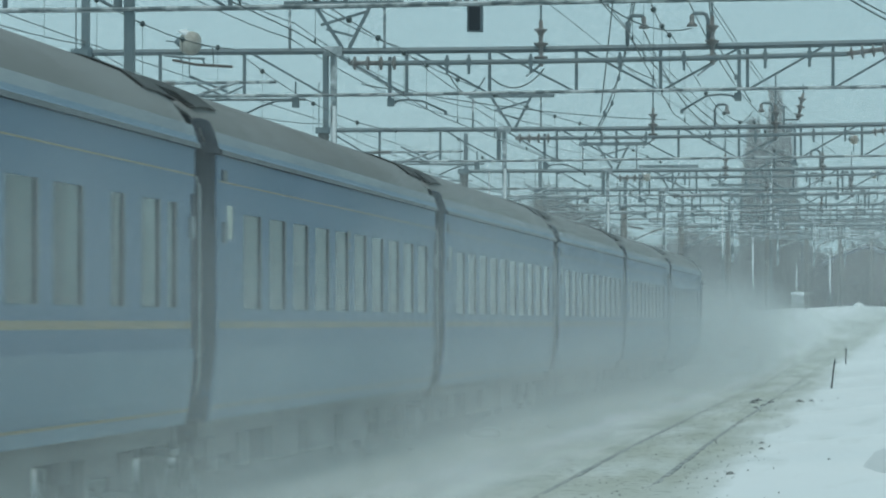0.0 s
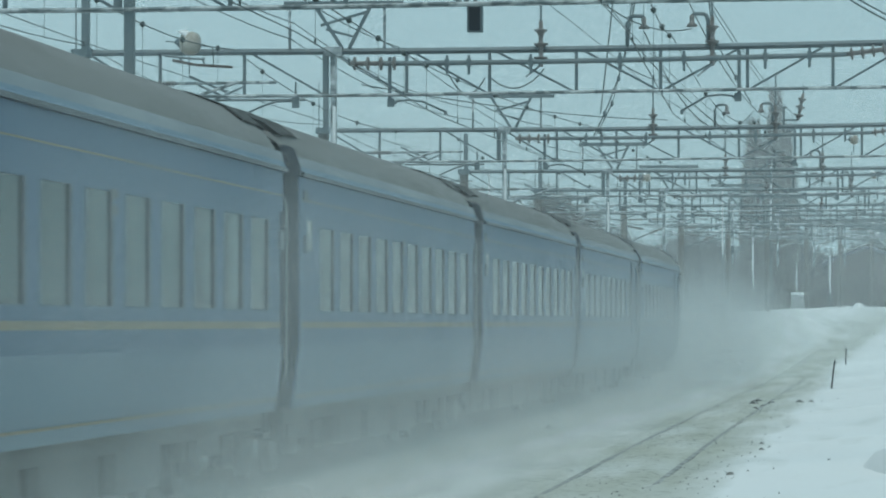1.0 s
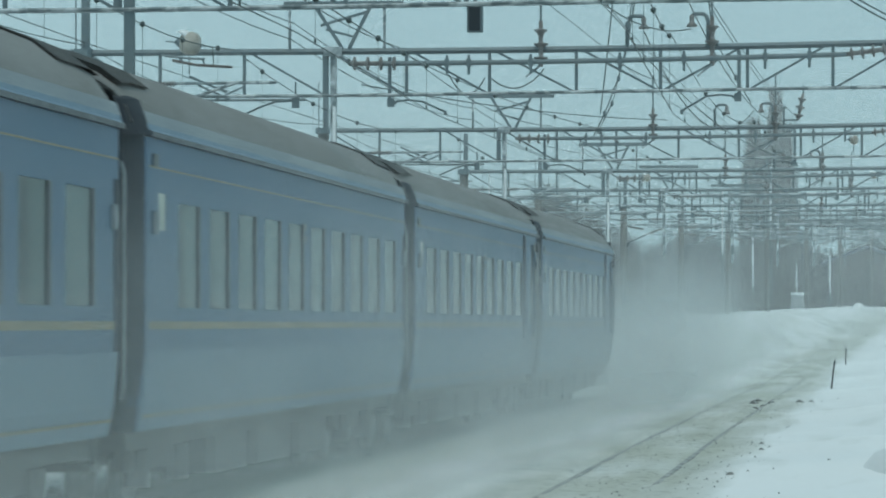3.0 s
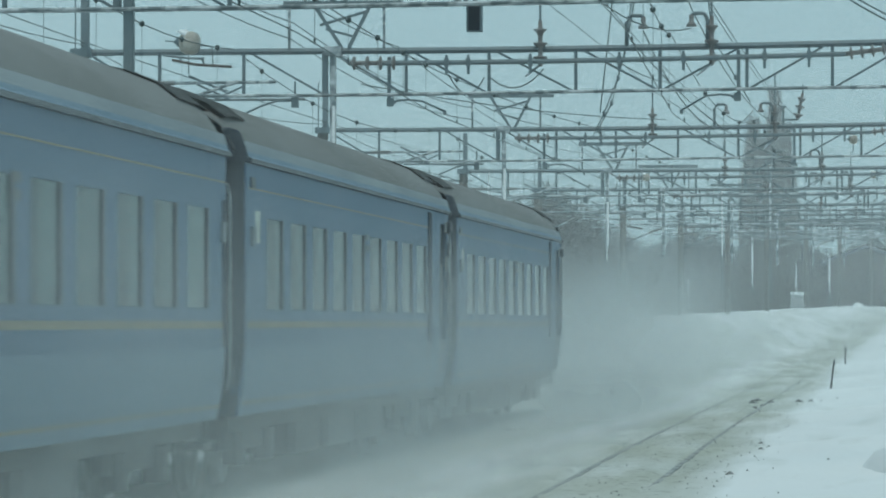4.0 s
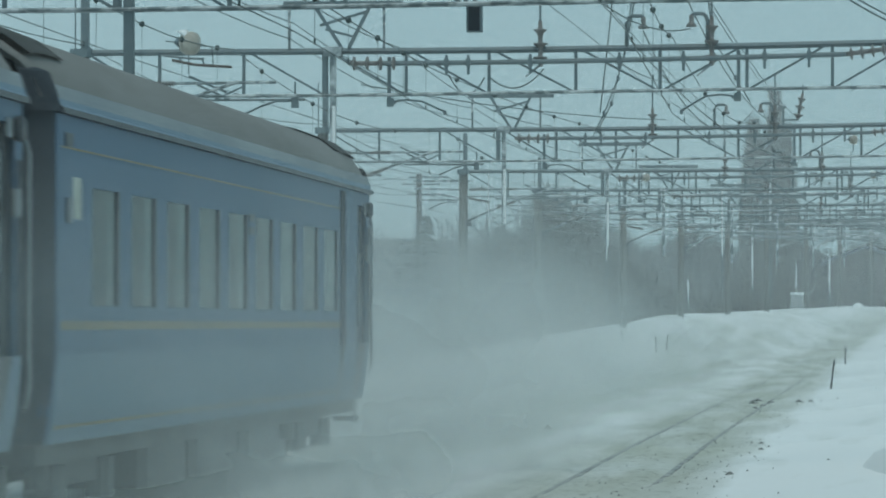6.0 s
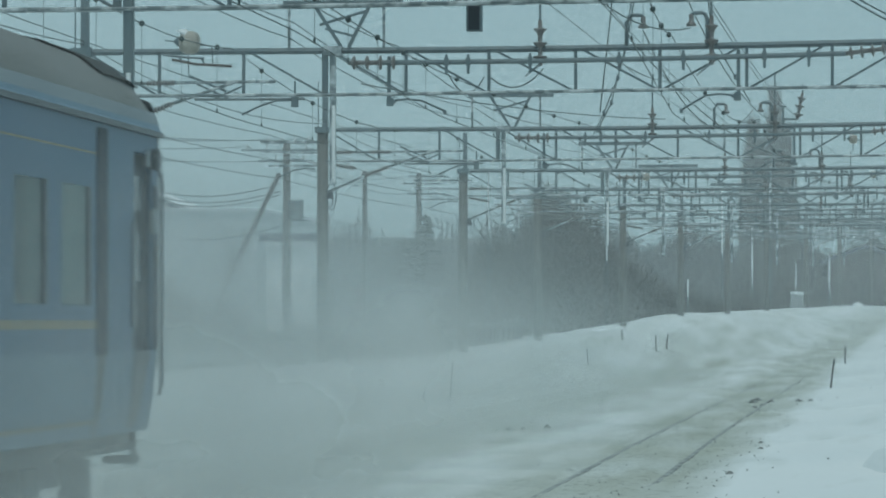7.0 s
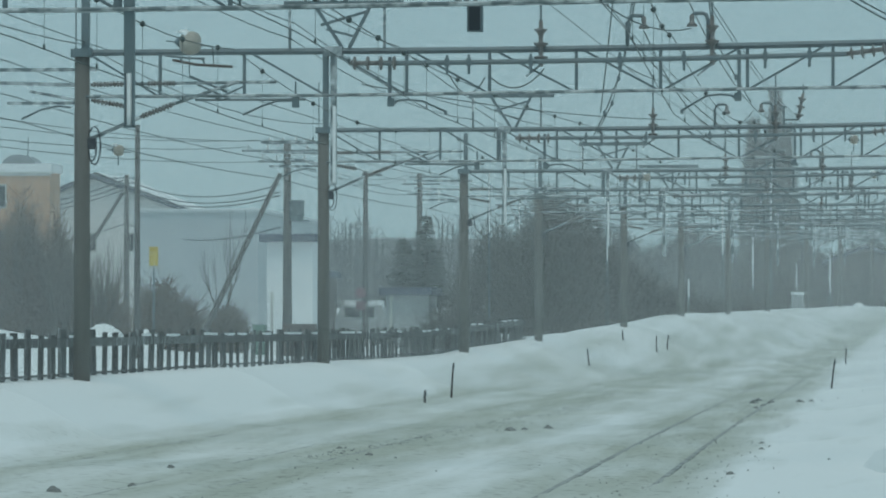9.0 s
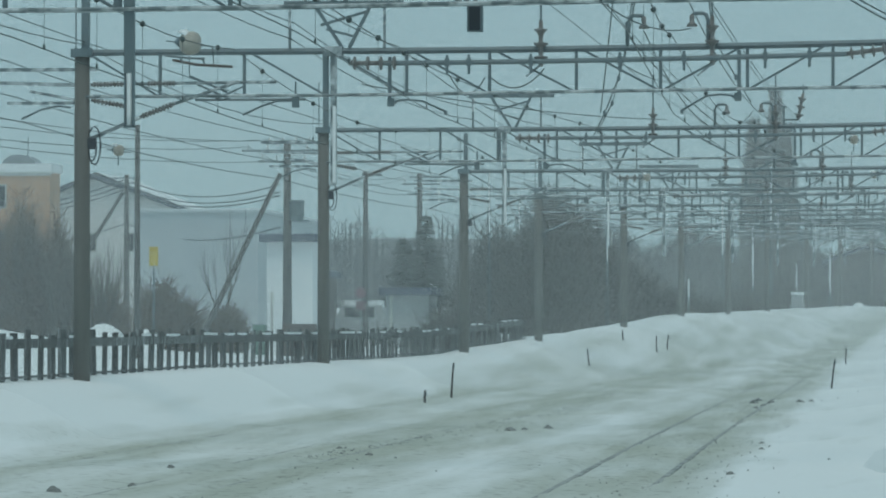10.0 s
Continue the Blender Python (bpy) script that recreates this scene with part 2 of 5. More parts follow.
# ---- mesh helpers ----
class Shape:
    """Vertices and faces gathered piece by piece into one mesh."""

    def __init__(self):
        self.v, self.f = [], []

    def add(self, verts, faces):
        k = len(self.v)
        self.v += [tuple(p) for p in verts]
        self.f += [tuple(i + k for i in q) for q in faces]
        return self

    def box(self, c, s, m=None, chamfer=0.0):
        """A box at c of size s, with its long edges taken off."""
        x, y, z = (a / 2 for a in s)
        e = min(chamfer, x * 0.9, y * 0.9)
        ring = [(x - e, y), (-x + e, y), (-x, y - e), (-x, -y + e), (-x + e, -y), (x - e, -y), (x, -y + e), (x, y - e)] if e else \
               [(x, y), (-x, y), (-x, -y), (x, -y)]
        n = len(ring)
        vs = [Vector((a, b, h)) for h in (-z, z) for a, b in ring]
        if m is not None:
            vs = [m @ p for p in vs]
        vs = [p + Vector(c) for p in vs]
        fs = [(i, (i + 1) % n, (i + 1) % n + n, i + n) for i in range(n)] + [tuple(range(n))[::-1], tuple(range(n, 2 * n))]
        return self.add(vs, fs)

    def bar(self, p, q, w, h=None, sides=4):
        """A straight bar from p to q: square by w x h, or round with more sides."""
        p, q = Vector(p), Vector(q)
        d = q - p
        if d.length < 1e-6:
            return self
        turn = d.to_track_quat("Z", "Y").to_matrix()
        h = h or w
        if sides == 4:
            ring = [(w / 2, h / 2), (-w / 2, h / 2), (-w / 2, -h / 2), (w / 2, -h / 2)]
        else:
            ring = [(math.cos(6.28318 * i / sides) * w / 2, math.sin(6.28318 * i / sides) * h / 2) for i in range(sides)]
        n = len(ring)
        vs = [p + turn @ Vector((a, b, k * d.length)) for k in (0, 1) for a, b in ring]
        fs = [(i, (i + 1) % n, (i + 1) % n + n, i + n) for i in range(n)] + [tuple(range(n))[::-1], tuple(range(n, 2 * n))]
        return self.add(vs, fs)

    def tube(self, pts, r, sides=5):
        """A round tube along points; r is one radius or one for each point."""
        pts = [Vector(p) for p in pts]
        rs = r if isinstance(r, (list, tuple)) else [r] * len(pts)
        vs, fs = [], []
        for i, p in enumerate(pts):
            d = pts[min(i + 1, len(pts) - 1)] - pts[max(i - 1, 0)]
            a = Vector((0, 0, 1)) if abs(d.normalized().z) < 0.95 else Vector((1, 0, 0))
            s = d.cross(a).normalized()
            u = s.cross(d).normalized()
            for k in range(sides):
                w = 6.28318 * k / sides
                vs.append(p + (s * math.cos(w) + u * math.sin(w)) * rs[i])
        for i in range(len(pts) - 1):
            for k in range(sides):
                a, b = i * sides + k, i * sides + (k + 1) % sides
                fs.append((a, b, b + sides, a + sides))
        fs += [tuple(range(sides))[::-1], tuple(range(len(vs) - sides, len(vs)))]
        return self.add(vs, fs)

    def lathe(self, p, q, profile, sides=10):
        """A turned shape on the axis p to q; profile: (place along 0..1, radius)."""
        p, q = Vector(p), Vector(q)
        pts = [p.lerp(q, a) for a, _ in profile]
        turn = (q - p).to_track_quat("Z", "Y").to_matrix()
        vs = [c + turn @ Vector((math.cos(6.28318 * k / sides) * r, math.sin(6.28318 * k / sides) * r, 0))
              for c, (_, r) in zip(pts, profile) for k in range(sides)]
        fs = [(i * sides + k, i * sides + (k + 1) % sides, (i + 1) * sides + (k + 1) % sides, (i + 1) * sides + k)
              for i in range(len(pts) - 1) for k in range(sides)]
        fs += [tuple(range(sides))[::-1], tuple(range(len(vs) - sides, len(vs)))]
        return self.add(vs, fs)

    def mesh(self, name, material, smooth=False, weld=False):
        me = bpy.data.meshes.new(name)
        me.from_pydata([tuple(p) for p in self.v], [], self.f)
        me.materials.append(material)
        if weld:
            bm = bmesh.new()
            bm.from_mesh(me)
            bmesh.ops.remove_doubles(bm, verts=bm.verts, dist=0.0005)
            bm.to_mesh(me)
            bm.free()
        if smooth:
            me.shade_smooth()
        return me


def part(name, shape, material, parent=None, label="", smooth=False):
    """One mesh object under a thing or a part."""
    me = shape if isinstance(shape, bpy.types.Mesh) else shape.mesh(name, material, smooth)
    ob = new(name, me)
    ob.parent = parent
    if label:
        ob["label"] = label
    return ob


def thing(name, label, category, group="", at=None, kind=""):
    ob = tagged(new(name), label, category, group, kind)
    if at is not None:
        ob.matrix_basis = at
    return ob


INSULATOR = [(0, 0.3), (0.06, 0.34), (0.13, 0.5), (0.19, 1), (0.215, 0.97), (0.225, 0.3), (0.36, 0.34), (0.43, 0.5), (0.49, 1), (0.515, 0.97), (0.525, 0.3),
             (0.66, 0.34), (0.73, 0.5), (0.79, 0.9), (0.815, 0.87), (0.825, 0.3), (1, 0.28)]


def insulator_shape(p, q, r, sides=10):
    return Shape().lathe(p, q, [(a, b * r) for a, b in INSULATOR], sides)


def ribbed(p, q, r, count):
    """A long insulator with many thin sheds."""
    prof = [(0, r * 0.45)]
    for i in range(count):
        a = 0.06 + 0.88 * i / count
        prof += [(a, r * 0.45), (a + 0.3 * 0.88 / count, r), (a + 0.5 * 0.88 / count, r), (a + 0.8 * 0.88 / count, r * 0.45)]
    prof.append((1, r * 0.45))
    return Shape().lathe(p, q, prof, 9)


def disc_string(p, q, core, r, count):
    """A strain insulator of thin porcelain discs on a core."""
    prof = [(0, core)]
    for i in range(count):
        a = (i + 0.5) / count
        prof += [(a - 0.05, core), (a - 0.02, r), (a + 0.015, r * 0.96), (a + 0.03, core)]
    prof.append((1, core))
    return Shape().lathe(p, q, prof, 12)


# ---- plan: how the line bends with the distance along it ----
def softplus(a, w):
    return w * math.log1p(math.exp(min(a / w, 60)))


def bend(y):
    """How far the tracks have swung to +x at y."""
    return 0.0085 * (softplus(y - 57, 8)) + max(0.0, y - 150) ** 2 / 6000


GANTRIES = [(48.5, 0.0), (68, 0.0), (95.5, 0.54), (121, 1.45), (139, 2.3), (161, 4.0), (182, 5.4), (205, 6.8), (228, 8.3), (254, 10.2), (282, 12.2), (312, 14.5)]


def swing(y):
    """How far the masts and wires have swung to +x at y."""
    pts = [(-60, 0.0), *GANTRIES, (420, 21.0)]
    for (a, u), (b, v) in zip(pts, pts[1:]):
        if y <= b:
            return u + (v - u) * max(0.0, (y - a) / (b - a))
    return pts[-1][1]


def noise2(x, y, seed=0):
    """Smooth value noise over arrays."""
    xi, yi = np.floor(x), np.floor(y)
    fx, fy = x - xi, y - yi
    fx, fy = fx * fx * (3 - 2 * fx), fy * fy * (3 - 2 * fy)

    def h(a, b):
        s = np.sin(a * 127.1 + b * 311.7 + seed * 74.7) * 43758.5453
        return s - np.floor(s)
    return (h(xi, yi) * (1 - fx) + h(xi + 1, yi) * fx) * (1 - fy) + (h(xi, yi + 1) * (1 - fx) + h(xi + 1, yi + 1) * fx) * fy - 0.5


TRACKS = [-2.77, -7.54, -10.9]


def relief(x, y):
    """Height of the snow and its grime at plan places (arrays)."""
    b = 0.0085 * 8 * np.log1p(np.exp(np.clip((y - 57) / 8, -40, 40))) + np.maximum(0, y - 150) ** 2 / 6000
    u = x - b
    z = -0.05 + np.minimum(np.maximum(0, y - 125) ** 2 * 0.00009, 2.9)
    um = x - np.interp(y, [p[0] for p in GANTRIES], [p[1] for p in GANTRIES])
    top = np.interp(y, [0, 95, 121, 139, 161, 182, 205, 228, 254, 300], [0.80, 0.80, 0.90, 1.18, 1.66, 2.08, 2.27, 2.46, 2.7, 2.95])
    rise = np.clip((np.interp(y, [100, 170], [-10.9, -8.2]) - um) / np.interp(y, [100, 170], [2.3, 5.4]), 0, 1)
    z = z + np.maximum(0, top - z) * rise * rise * (3 - 2 * rise)
    back = np.clip((-13.9 - um) / 3.0, 0, 1) * np.clip((y - 20) / 30, 0, 1) * np.clip((330 - y) / 60, 0, 1)
    z = z + (0.45 - z) * back
    z = z + 2.0 * np.exp(-(((x + 39) / 7) ** 2 + ((y - 150) / 20) ** 2))
    z = z + 0.34 * np.clip((u + 1.35) / 3.5, 0, 1) ** 1.2 + 0.5 * np.clip((u - 2.5) / 6, 0, 1)
    calm = 1 - 0.85 * sum(np.exp(-((u - c) / 1.1) ** 4) for c in TRACKS)
    z = z + calm * (0.16 * noise2(x * 0.25, y * 0.05, 1) + 0.09 * noise2(x * 0.9, y * 0.16, 2)) + 0.035 * noise2(x * 2.3, y * 0.8, 3) * (0.4 + 0.6 * calm)
    grime = np.zeros_like(x)
    for c in TRACKS:
        bed = np.exp(-((u - c) / 1.0) ** 4)
        z = z - 0.02 * bed
        for r in (-0.533, 0.533):
            z = z - 0.035 * np.exp(-((u - c - r + 0.05) / 0.07) ** 2) * (0.35 + 1.3 * np.clip(noise2(x * 0.3, y * 0.12, 7) + 0.5, 0, 1))
    grime = grime + 0.40 * np.clip((u + 12.2) / 1.5, 0, 1) * np.clip((-1.2 - u) / 0.8, 0, 1)
    grime = grime + 0.46 * np.exp(-((u + 2.6) / 1.35) ** 4) + 0.50 * np.exp(-((u + 6.9) / 1.6) ** 4) + 0.45 * np.exp(-((u + 10.1) / 0.9) ** 2)
    grime = grime * (1 - 0.85 * rise)
    z = z + 0.02 * noise2(x * 5, y * 3, 4) * (grime > 0.2)
    return z, grime


def ground_z(x, y):
    z, _ = relief(np.array([float(x)]), np.array([float(y)]))
    return float(z[0])


# ---- ground ----
def build_ground():
    xs = np.concatenate([np.array([-900, -500, -250, -140, -90, -65, -50, -42, -36, -31, -27, -24]), np.arange(-22, -15, 0.25), np.arange(-15, 4, 0.09),
                         np.arange(4, 12, 0.4), np.array([13, 15, 18, 24, 35, 60, 100, 200, 400, 900])])
    ys = np.concatenate([np.array([-250, -150, -80, -40, -20, -10, 0, 8, 15, 20, 24]), np.arange(27, 120, 0.35), np.arange(120, 200, 0.8),
                         np.arange(200, 345, 2.5), np.array([360, 380, 420, 480, 560, 700, 900, 1300, 2000, 3000])])
    gx, gy = np.meshgrid(xs, ys)
    fx, fy = gx.ravel(), gy.ravel()
    z, g = relief(fx, fy)
    nx, ny = len(xs), len(ys)
    i = np.arange(nx * ny).reshape(ny, nx)
    quads = np.stack([i[:-1, :-1], i[:-1, 1:], i[1:, 1:], i[1:, :-1]], -1).reshape(-1, 4)
    me = bpy.data.meshes.new("ground")
    me.from_pydata(np.stack([fx, fy, z], 1), [], quads.tolist())
    a = me.attributes.new("grime", "FLOAT", "POINT")
    a.data.foreach_set("value", g.astype(np.float32))
    me.materials.append(M_GROUND)
    me.shade_smooth()
    tagged(new("ground", me), "wind-packed snow over a railway yard with grimy track beds", "ground", kind="structure")


build_ground()


def track_height(y):
    return 0.0 if y < 125 else min(2.9, 0.00009 * (y - 125) ** 2)


def build_rails():
    prof = [(0.032, 0), (0.036, -0.012), (0.034, -0.035), (0.009, -0.05), (0.009, -0.13), (0.06, -0.145), (0.06, -0.155)]
    ring = prof + [(-a, b) for a, b in prof[::-1]]
    ys = [-200, -60, *range(0, 150, 6), 156, 166, 178]
    for c in TRACKS:
        bed = thing("track", "rusty steel rails sunk in packed snow", "track", "rails of the line", kind="structure")
        for r in (-0.533, 0.533):
            s = Shape()
            n = len(ring)
            vs = [(c + r + bend(y) + a, y, track_height(y) - (0.074 if c == -2.77 else 0.088) - 0.02 * max(0.0, (y - 110) / 25) + b) for y in ys for a, b in ring]
            fs = [(i * n + k, i * n + (k + 1) % n, (i + 1) * n + (k + 1) % n, (i + 1) * n + k) for i in range(len(ys) - 1) for k in range(n)]
            s.add(vs, fs)
            part("rail", s, M_RAIL, bed)


build_rails()


# ---- catenary gantries ----
def build_gantry():
    g = thing("catenary_gantry", "lattice steel portal over the tracks on concrete masts", "gantry", "gantries over the line")
    for x in (-13.1, 6.66):
        part("mast", Shape().lathe((x, 0, -0.6), (x, 0, 6.36), [(0, 0.15), (1, 0.13)], 14), M_CONCRETE, g, "round concrete mast", True)
        part("mast_head", Shape().bar((x + 0.06, 0, 6.3), (x + 0.06, 0, 7.45), 0.13).bar((x - 0.11, 0, 6.2), (x - 0.11, 0, 7.45), 0.025, sides=6),
             M_STEEL, g)
        part("mast_collar", Shape().box((x, 0, 6.3), (0.36, 0.36, 0.14), chamfer=0.06), M_STEEL, g)
    rise = lambda x: 0.0011 * max(0.0, x + 8.2) ** 2
    low = lambda x: 5.555 + 0.0101 * max(0.0, x + 8.5)
    xs = [-13.1, -11.75, -10.3, -8.88, -7.52, -6.11, -4.64, -3.22, -1.76, -0.33, 1.1, 2.5, 3.95, 5.35, 6.66]
    top = Shape().tube([(x, 0, 6.305 + rise(x)) for x in xs], 0.054, 4)
    s = Shape()
    for y in (-0.09, 0.09):
        s.tube([(x, y, low(x)) for x in xs], 0.024, 4)
    part("top_chord", top, M_STEEL, g)
    part("bottom_chord", s, M_STEEL_RIME, g, "thin twin chord rimed with snow")
    for i, x in enumerate(xs[1:-1]):
        part("web_post", Shape().bar((x, 0, low(x)), (x, 0, 6.3 + rise(x)), 0.055, 0.04), M_STEEL, g)
    for a, b in zip(xs, xs[1:]):
        lo, hi = (b, a) if b <= -3.2 else (a, b)
        if a in (-11.75,):
            continue
        part("web_diagonal", Shape().bar((hi + (0.12 if hi == a else -0.12), 0.03, 6.28 + rise(hi)), (lo + (-0.06 if hi == a else 0.06), 0.03, low(lo) + 0.02), 0.055, 0.035), M_STEEL, g)
    # drop post between two tracks, with its sister bar
    part("drop_post", Shape().box((-8.77, 0, 5.2), (0.1, 0.12, 2.34), chamfer=0.01).box((-8.77, 0, 6.3), (0.3, 0.2, 0.16)), M_STEEL_RIME, g,
         "hanging steel post plastered with snow")
    part("snow_crust", Shape().box((-8.75, -0.07, 4.72), (0.06, 0.03, 1.3), chamfer=0.012), M_SNOWCAP, g, "driven snow stuck to the post")
    part("drop_brace", Shape().bar((-8.92, 0, 6.3), (-8.92, 0, 5.55), 0.07), M_STEEL, g)
    # frame that carries the messenger wires above the beam
    h = Shape().box((-8.6, 0, 7.11), (2.04, 0.1, 0.1))
    part("head_bar", h, M_STEEL, g)
    for x in (-9.52, -7.9):
        part("head_post", Shape().bar((x, 0, 6.35), (x, 0, 7.07), 0.045), M_STEEL_RIME, g)
    v = Shape().bar((-9.08, 0, 7.07), (-8.62, 0, 6.36), 0.06).bar((-8.14, 0, 7.07), (-8.5, 0, 6.36), 0.06)
    v.bar((-8.99, 0, 6.75), (-8.18, 0, 6.98), 0.045).bar((-8.9, 0, 6.68), (-8.4, 0, 6.55), 0.04)
    part("head_bracing", v, M_STEEL, g)
    # feeder tube along the beam with its insulators and clamps
    fz = lambda x: 6.087 + 0.0016 * (x + 8.2) ** 2
    part("feeder_tube", Shape().tube([(-7.95 + 0.785 * k, -0.14, fz(-7.95 + 0.785 * k)) for k in range(11)], 0.043, 8), M_STEEL, g)
    part("strain_insulator", disc_string((-8.5, -0.14, 6.09), (-7.6, -0.14, fz(-7.6)), 0.04, 0.12, 4), M_PORCELAIN, g, "dark porcelain strain insulator", True)
    part("strain_insulator", disc_string((-0.1, -0.14, fz(-0.1)), (0.62, -0.14, 6.28), 0.04, 0.11, 4), M_PORCELAIN, g, "dark porcelain strain insulator", True)
    for x in (-6.82, -6.45, -5.4, -3.9, -2.82, -1.46, -0.72):
        part("clamp", Shape().bar((x, -0.14, fz(x) - 0.2), (x, -0.14, fz(x) + 0.13), 0.045).box((x, -0.14, fz(x)), (0.08, 0.12, 0.13)), M_STEEL, g)
    # post insulators on the beam
    for x, top, rod in ((-5.24, 6.8, 7.5), (-2.35, 6.85, 7.6)):
        part("post_insulator", insulator_shape((x, -0.02, 6.02), (x, -0.02, top), 0.125), M_PORCELAIN, g, "brown porcelain post insulator", True)
        part("insulator_rod", Shape().tube([(x, -0.02, top - 0.04), (x, -0.02, rod)], 0.022, 6), M_STEEL, g)
        part("insulator_strut", Shape().bar((x, -0.05, 6.05), (x - 0.25, -0.05, 5.85), 0.035), M_STEEL_RIME, g)
    # bent pipe hooks
    for x, dx, top in ((-3.78, 0.28, 6.87), (-2.42, -0.27, 6.9)):
        pts = [(x, 0, 6.35), (x, 0, top - 0.12), (x + dx * 0.12, 0, top - 0.03), (x + dx * 0.3, 0, top), (x + dx * 0.85, 0, top), (x + dx, 0, top - 0.04)]
        part("pipe_hook", Shape().tube(pts, 0.035, 7), M_STEEL, g, "", True)
        part("bell_insulator", Shape().lathe((x + dx, 0, top - 0.02), (x + dx, 0, top - 0.22), [(0, 0.04), (0.3, 0.045), (0.6, 0.04), (0.8, 0.085), (1, 0.09)], 9),
             M_PORCELAIN, g, "", True)
    # hangers and steady arms to each contact wire
    for x, top, foot, tip in ((-1.9, 6.28, 5.49, (-2.86, 5.27)), (-7.81, 6.2, 5.43, (-6.86, 5.27))):
        sgn = 1 if tip[0] > x else -1
        part("hanger", Shape().bar((x, 0, top), (x, 0, foot), 0.06).bar((x, 0, foot + 0.02), (x + sgn * 0.12, 0, foot), 0.05).box((x + sgn * 0.02, 0, foot), (0.12, 0.1, 0.14)), M_STEEL, g)
        k = [(x + sgn * 0.1, 0, foot + 0.02), (x + sgn * 0.3, 0, foot + 0.045), (x + sgn * 0.55, 0, foot + 0.02), (tip[0], 0, tip[1])]
        part("steady_arm", Shape().tube(k, 0.02, 6), M_STEEL, g, "", True)
        part("wire_clip", Shape().box((tip[0], 0, tip[1] - 0.02), (0.05, 0.14, 0.07)), M_STEEL, g)
    # cantilever on the mast
    part("arm_insulator", ribbed((-12.95, 0, 5.76), (-12.35, 0, 5.77), 0.055, 9), M_PORCELAIN, g, "", True)
    part("arm_insulator", ribbed((-12.0, 0, 5.77), (-11.45, 0, 5.775), 0.055, 9), M_PORCELAIN, g, "", True)
    part("arm_insulator", ribbed((-12.95, 0.05, 5.50), (-12.3, 0.05, 5.38), 0.055, 9), M_PORCELAIN, g, "", True)
    part("cantilever_tube", Shape().tube([(-12.35, 0, 5.77), (-9.75, 0, 5.79)], 0.028, 7), M_STEEL_RIME, g)
    part("brace_insulator", ribbed((-12.1, 0, 5.2), (-11.5, 0, 5.43), 0.06, 9), M_PORCELAIN, g, "", True)
    part("cantilever_brace", Shape().tube([(-13.15, 0, 4.75), (-12.1, 0, 5.2)], 0.035, 7), M_STEEL_RIME, g)
    part("cantilever_brace", Shape().tube([(-11.5, 0, 5.43), (-10.4, 0, 5.8)], 0.03, 7), M_STEEL_RIME, g)
    part("registration_tube", Shape().tube([(-11.15, 0.02, 5.49), (-9.25, 0.02, 5.49)], 0.024, 6).bar((-11.1, 0, 5.75), (-10.55, 0, 5.5), 0.035)
         .bar((-11.25, 0, 5.9), (-10.6, 0, 5.62), 0.04).bar((-10.8, 0, 5.5), (-10.3, 0, 5.72), 0.03), M_STEEL, g)
    part("steady_arm", Shape().tube([(-9.45, 0, 5.47), (-9.75, 0, 5.46), (-10.0, 0, 5.38), (-10.33, 0, 5.23)], 0.02, 6), M_STEEL, g, "", True)
    part("arm_socket", Shape().box((-9.42, 0, 5.45), (0.12, 0.1, 0.2)).bar((-9.42, 0, 5.79), (-9.42, 0, 5.45), 0.03), M_STEEL, g)
    # outer bracket for the feeder on the far side of the mast
    part("outer_bracket", Shape().bar((-14.6, 0, 6.02), (-12.85, 0, 6.02), 0.06).bar((-14.4, 0, 5.45), (-13.1, 0, 5.45), 0.05)
         .bar((-14.6, 0, 5.8), (-13.1, 0, 5.75), 0.06).bar((-14.0, 0, 5.65), (-13.1, 0, 5.48), 0.05), M_STEEL_RIME, g)
    part("outer_steady_arm", Shape().tube([(-13.3, 0, 5.37), (-13.5, 0, 5.4), (-13.8, 0, 5.34), (-14.15, 0, 5.18)], 0.02, 6), M_STEEL, g, "", True)
    part("cable_coil", Shape().tube([(-12.88 + 0.11 * math.sin(a * 0.5), -0.05, 4.72 + 0.33 * math.cos(a * 0.5)) for a in range(13)], 0.014, 5)
         .tube([(-12.93 + 0.08 * math.sin(a * 0.5), -0.02, 4.66 + 0.2 * math.cos(a * 0.5)) for a in range(13)], 0.014, 5)
         .box((-12.93, 0, 4.75), (0.14, 0.16, 0.18)), M_RUBBER, g)
    return g


def bare_beam(g):
    """The nearest portal carries no arms or hangers."""
    arms = ("hanger", "steady_arm", "wire_clip", "arm_socket", "cantilever", "registration", "brace_insulator", "arm_insulator", "outer_", "cable_coil", "pipe_hook", "bell_")
    for o in list(g.children):
        if o.name.startswith(arms):
            bpy.data.objects.remove(o)
    for o in [o for o in g.children if o.name.startswith(("snow_crust", "drop_post"))]:
        bpy.data.objects.remove(o)
    part("drop_post", Shape().box((-8.76, 0, 5.55), (0.125, 0.12, 1.54), chamfer=0.01).box((-8.76, 0, 6.3), (0.3, 0.2, 0.16)), M_STEEL, g, "dark hanging steel post")
    for dx in (-0.05, 0.05):
        part("guard_bar", Shape().box((-8.76 + dx, 0, 4.46), (0.022, 0.1, 0.66)), M_STEEL, g)
    part("guard_sill", Shape().box((-8.76, 0, 4.13), (0.122, 0.1, 0.025)), M_STEEL, g)
    s = Shape().lathe((-8.76, -0.01, 4.15), (-8.76, -0.01, 4.84), [(0, 0.036), (0.2, 0.04), (0.5, 0.037), (0.8, 0.042), (0.93, 0.05), (1, 0.02)], 9)
    part("snow_crust", s, M_SNOWCAP, g, "driven snow packed into the post's foot", True)


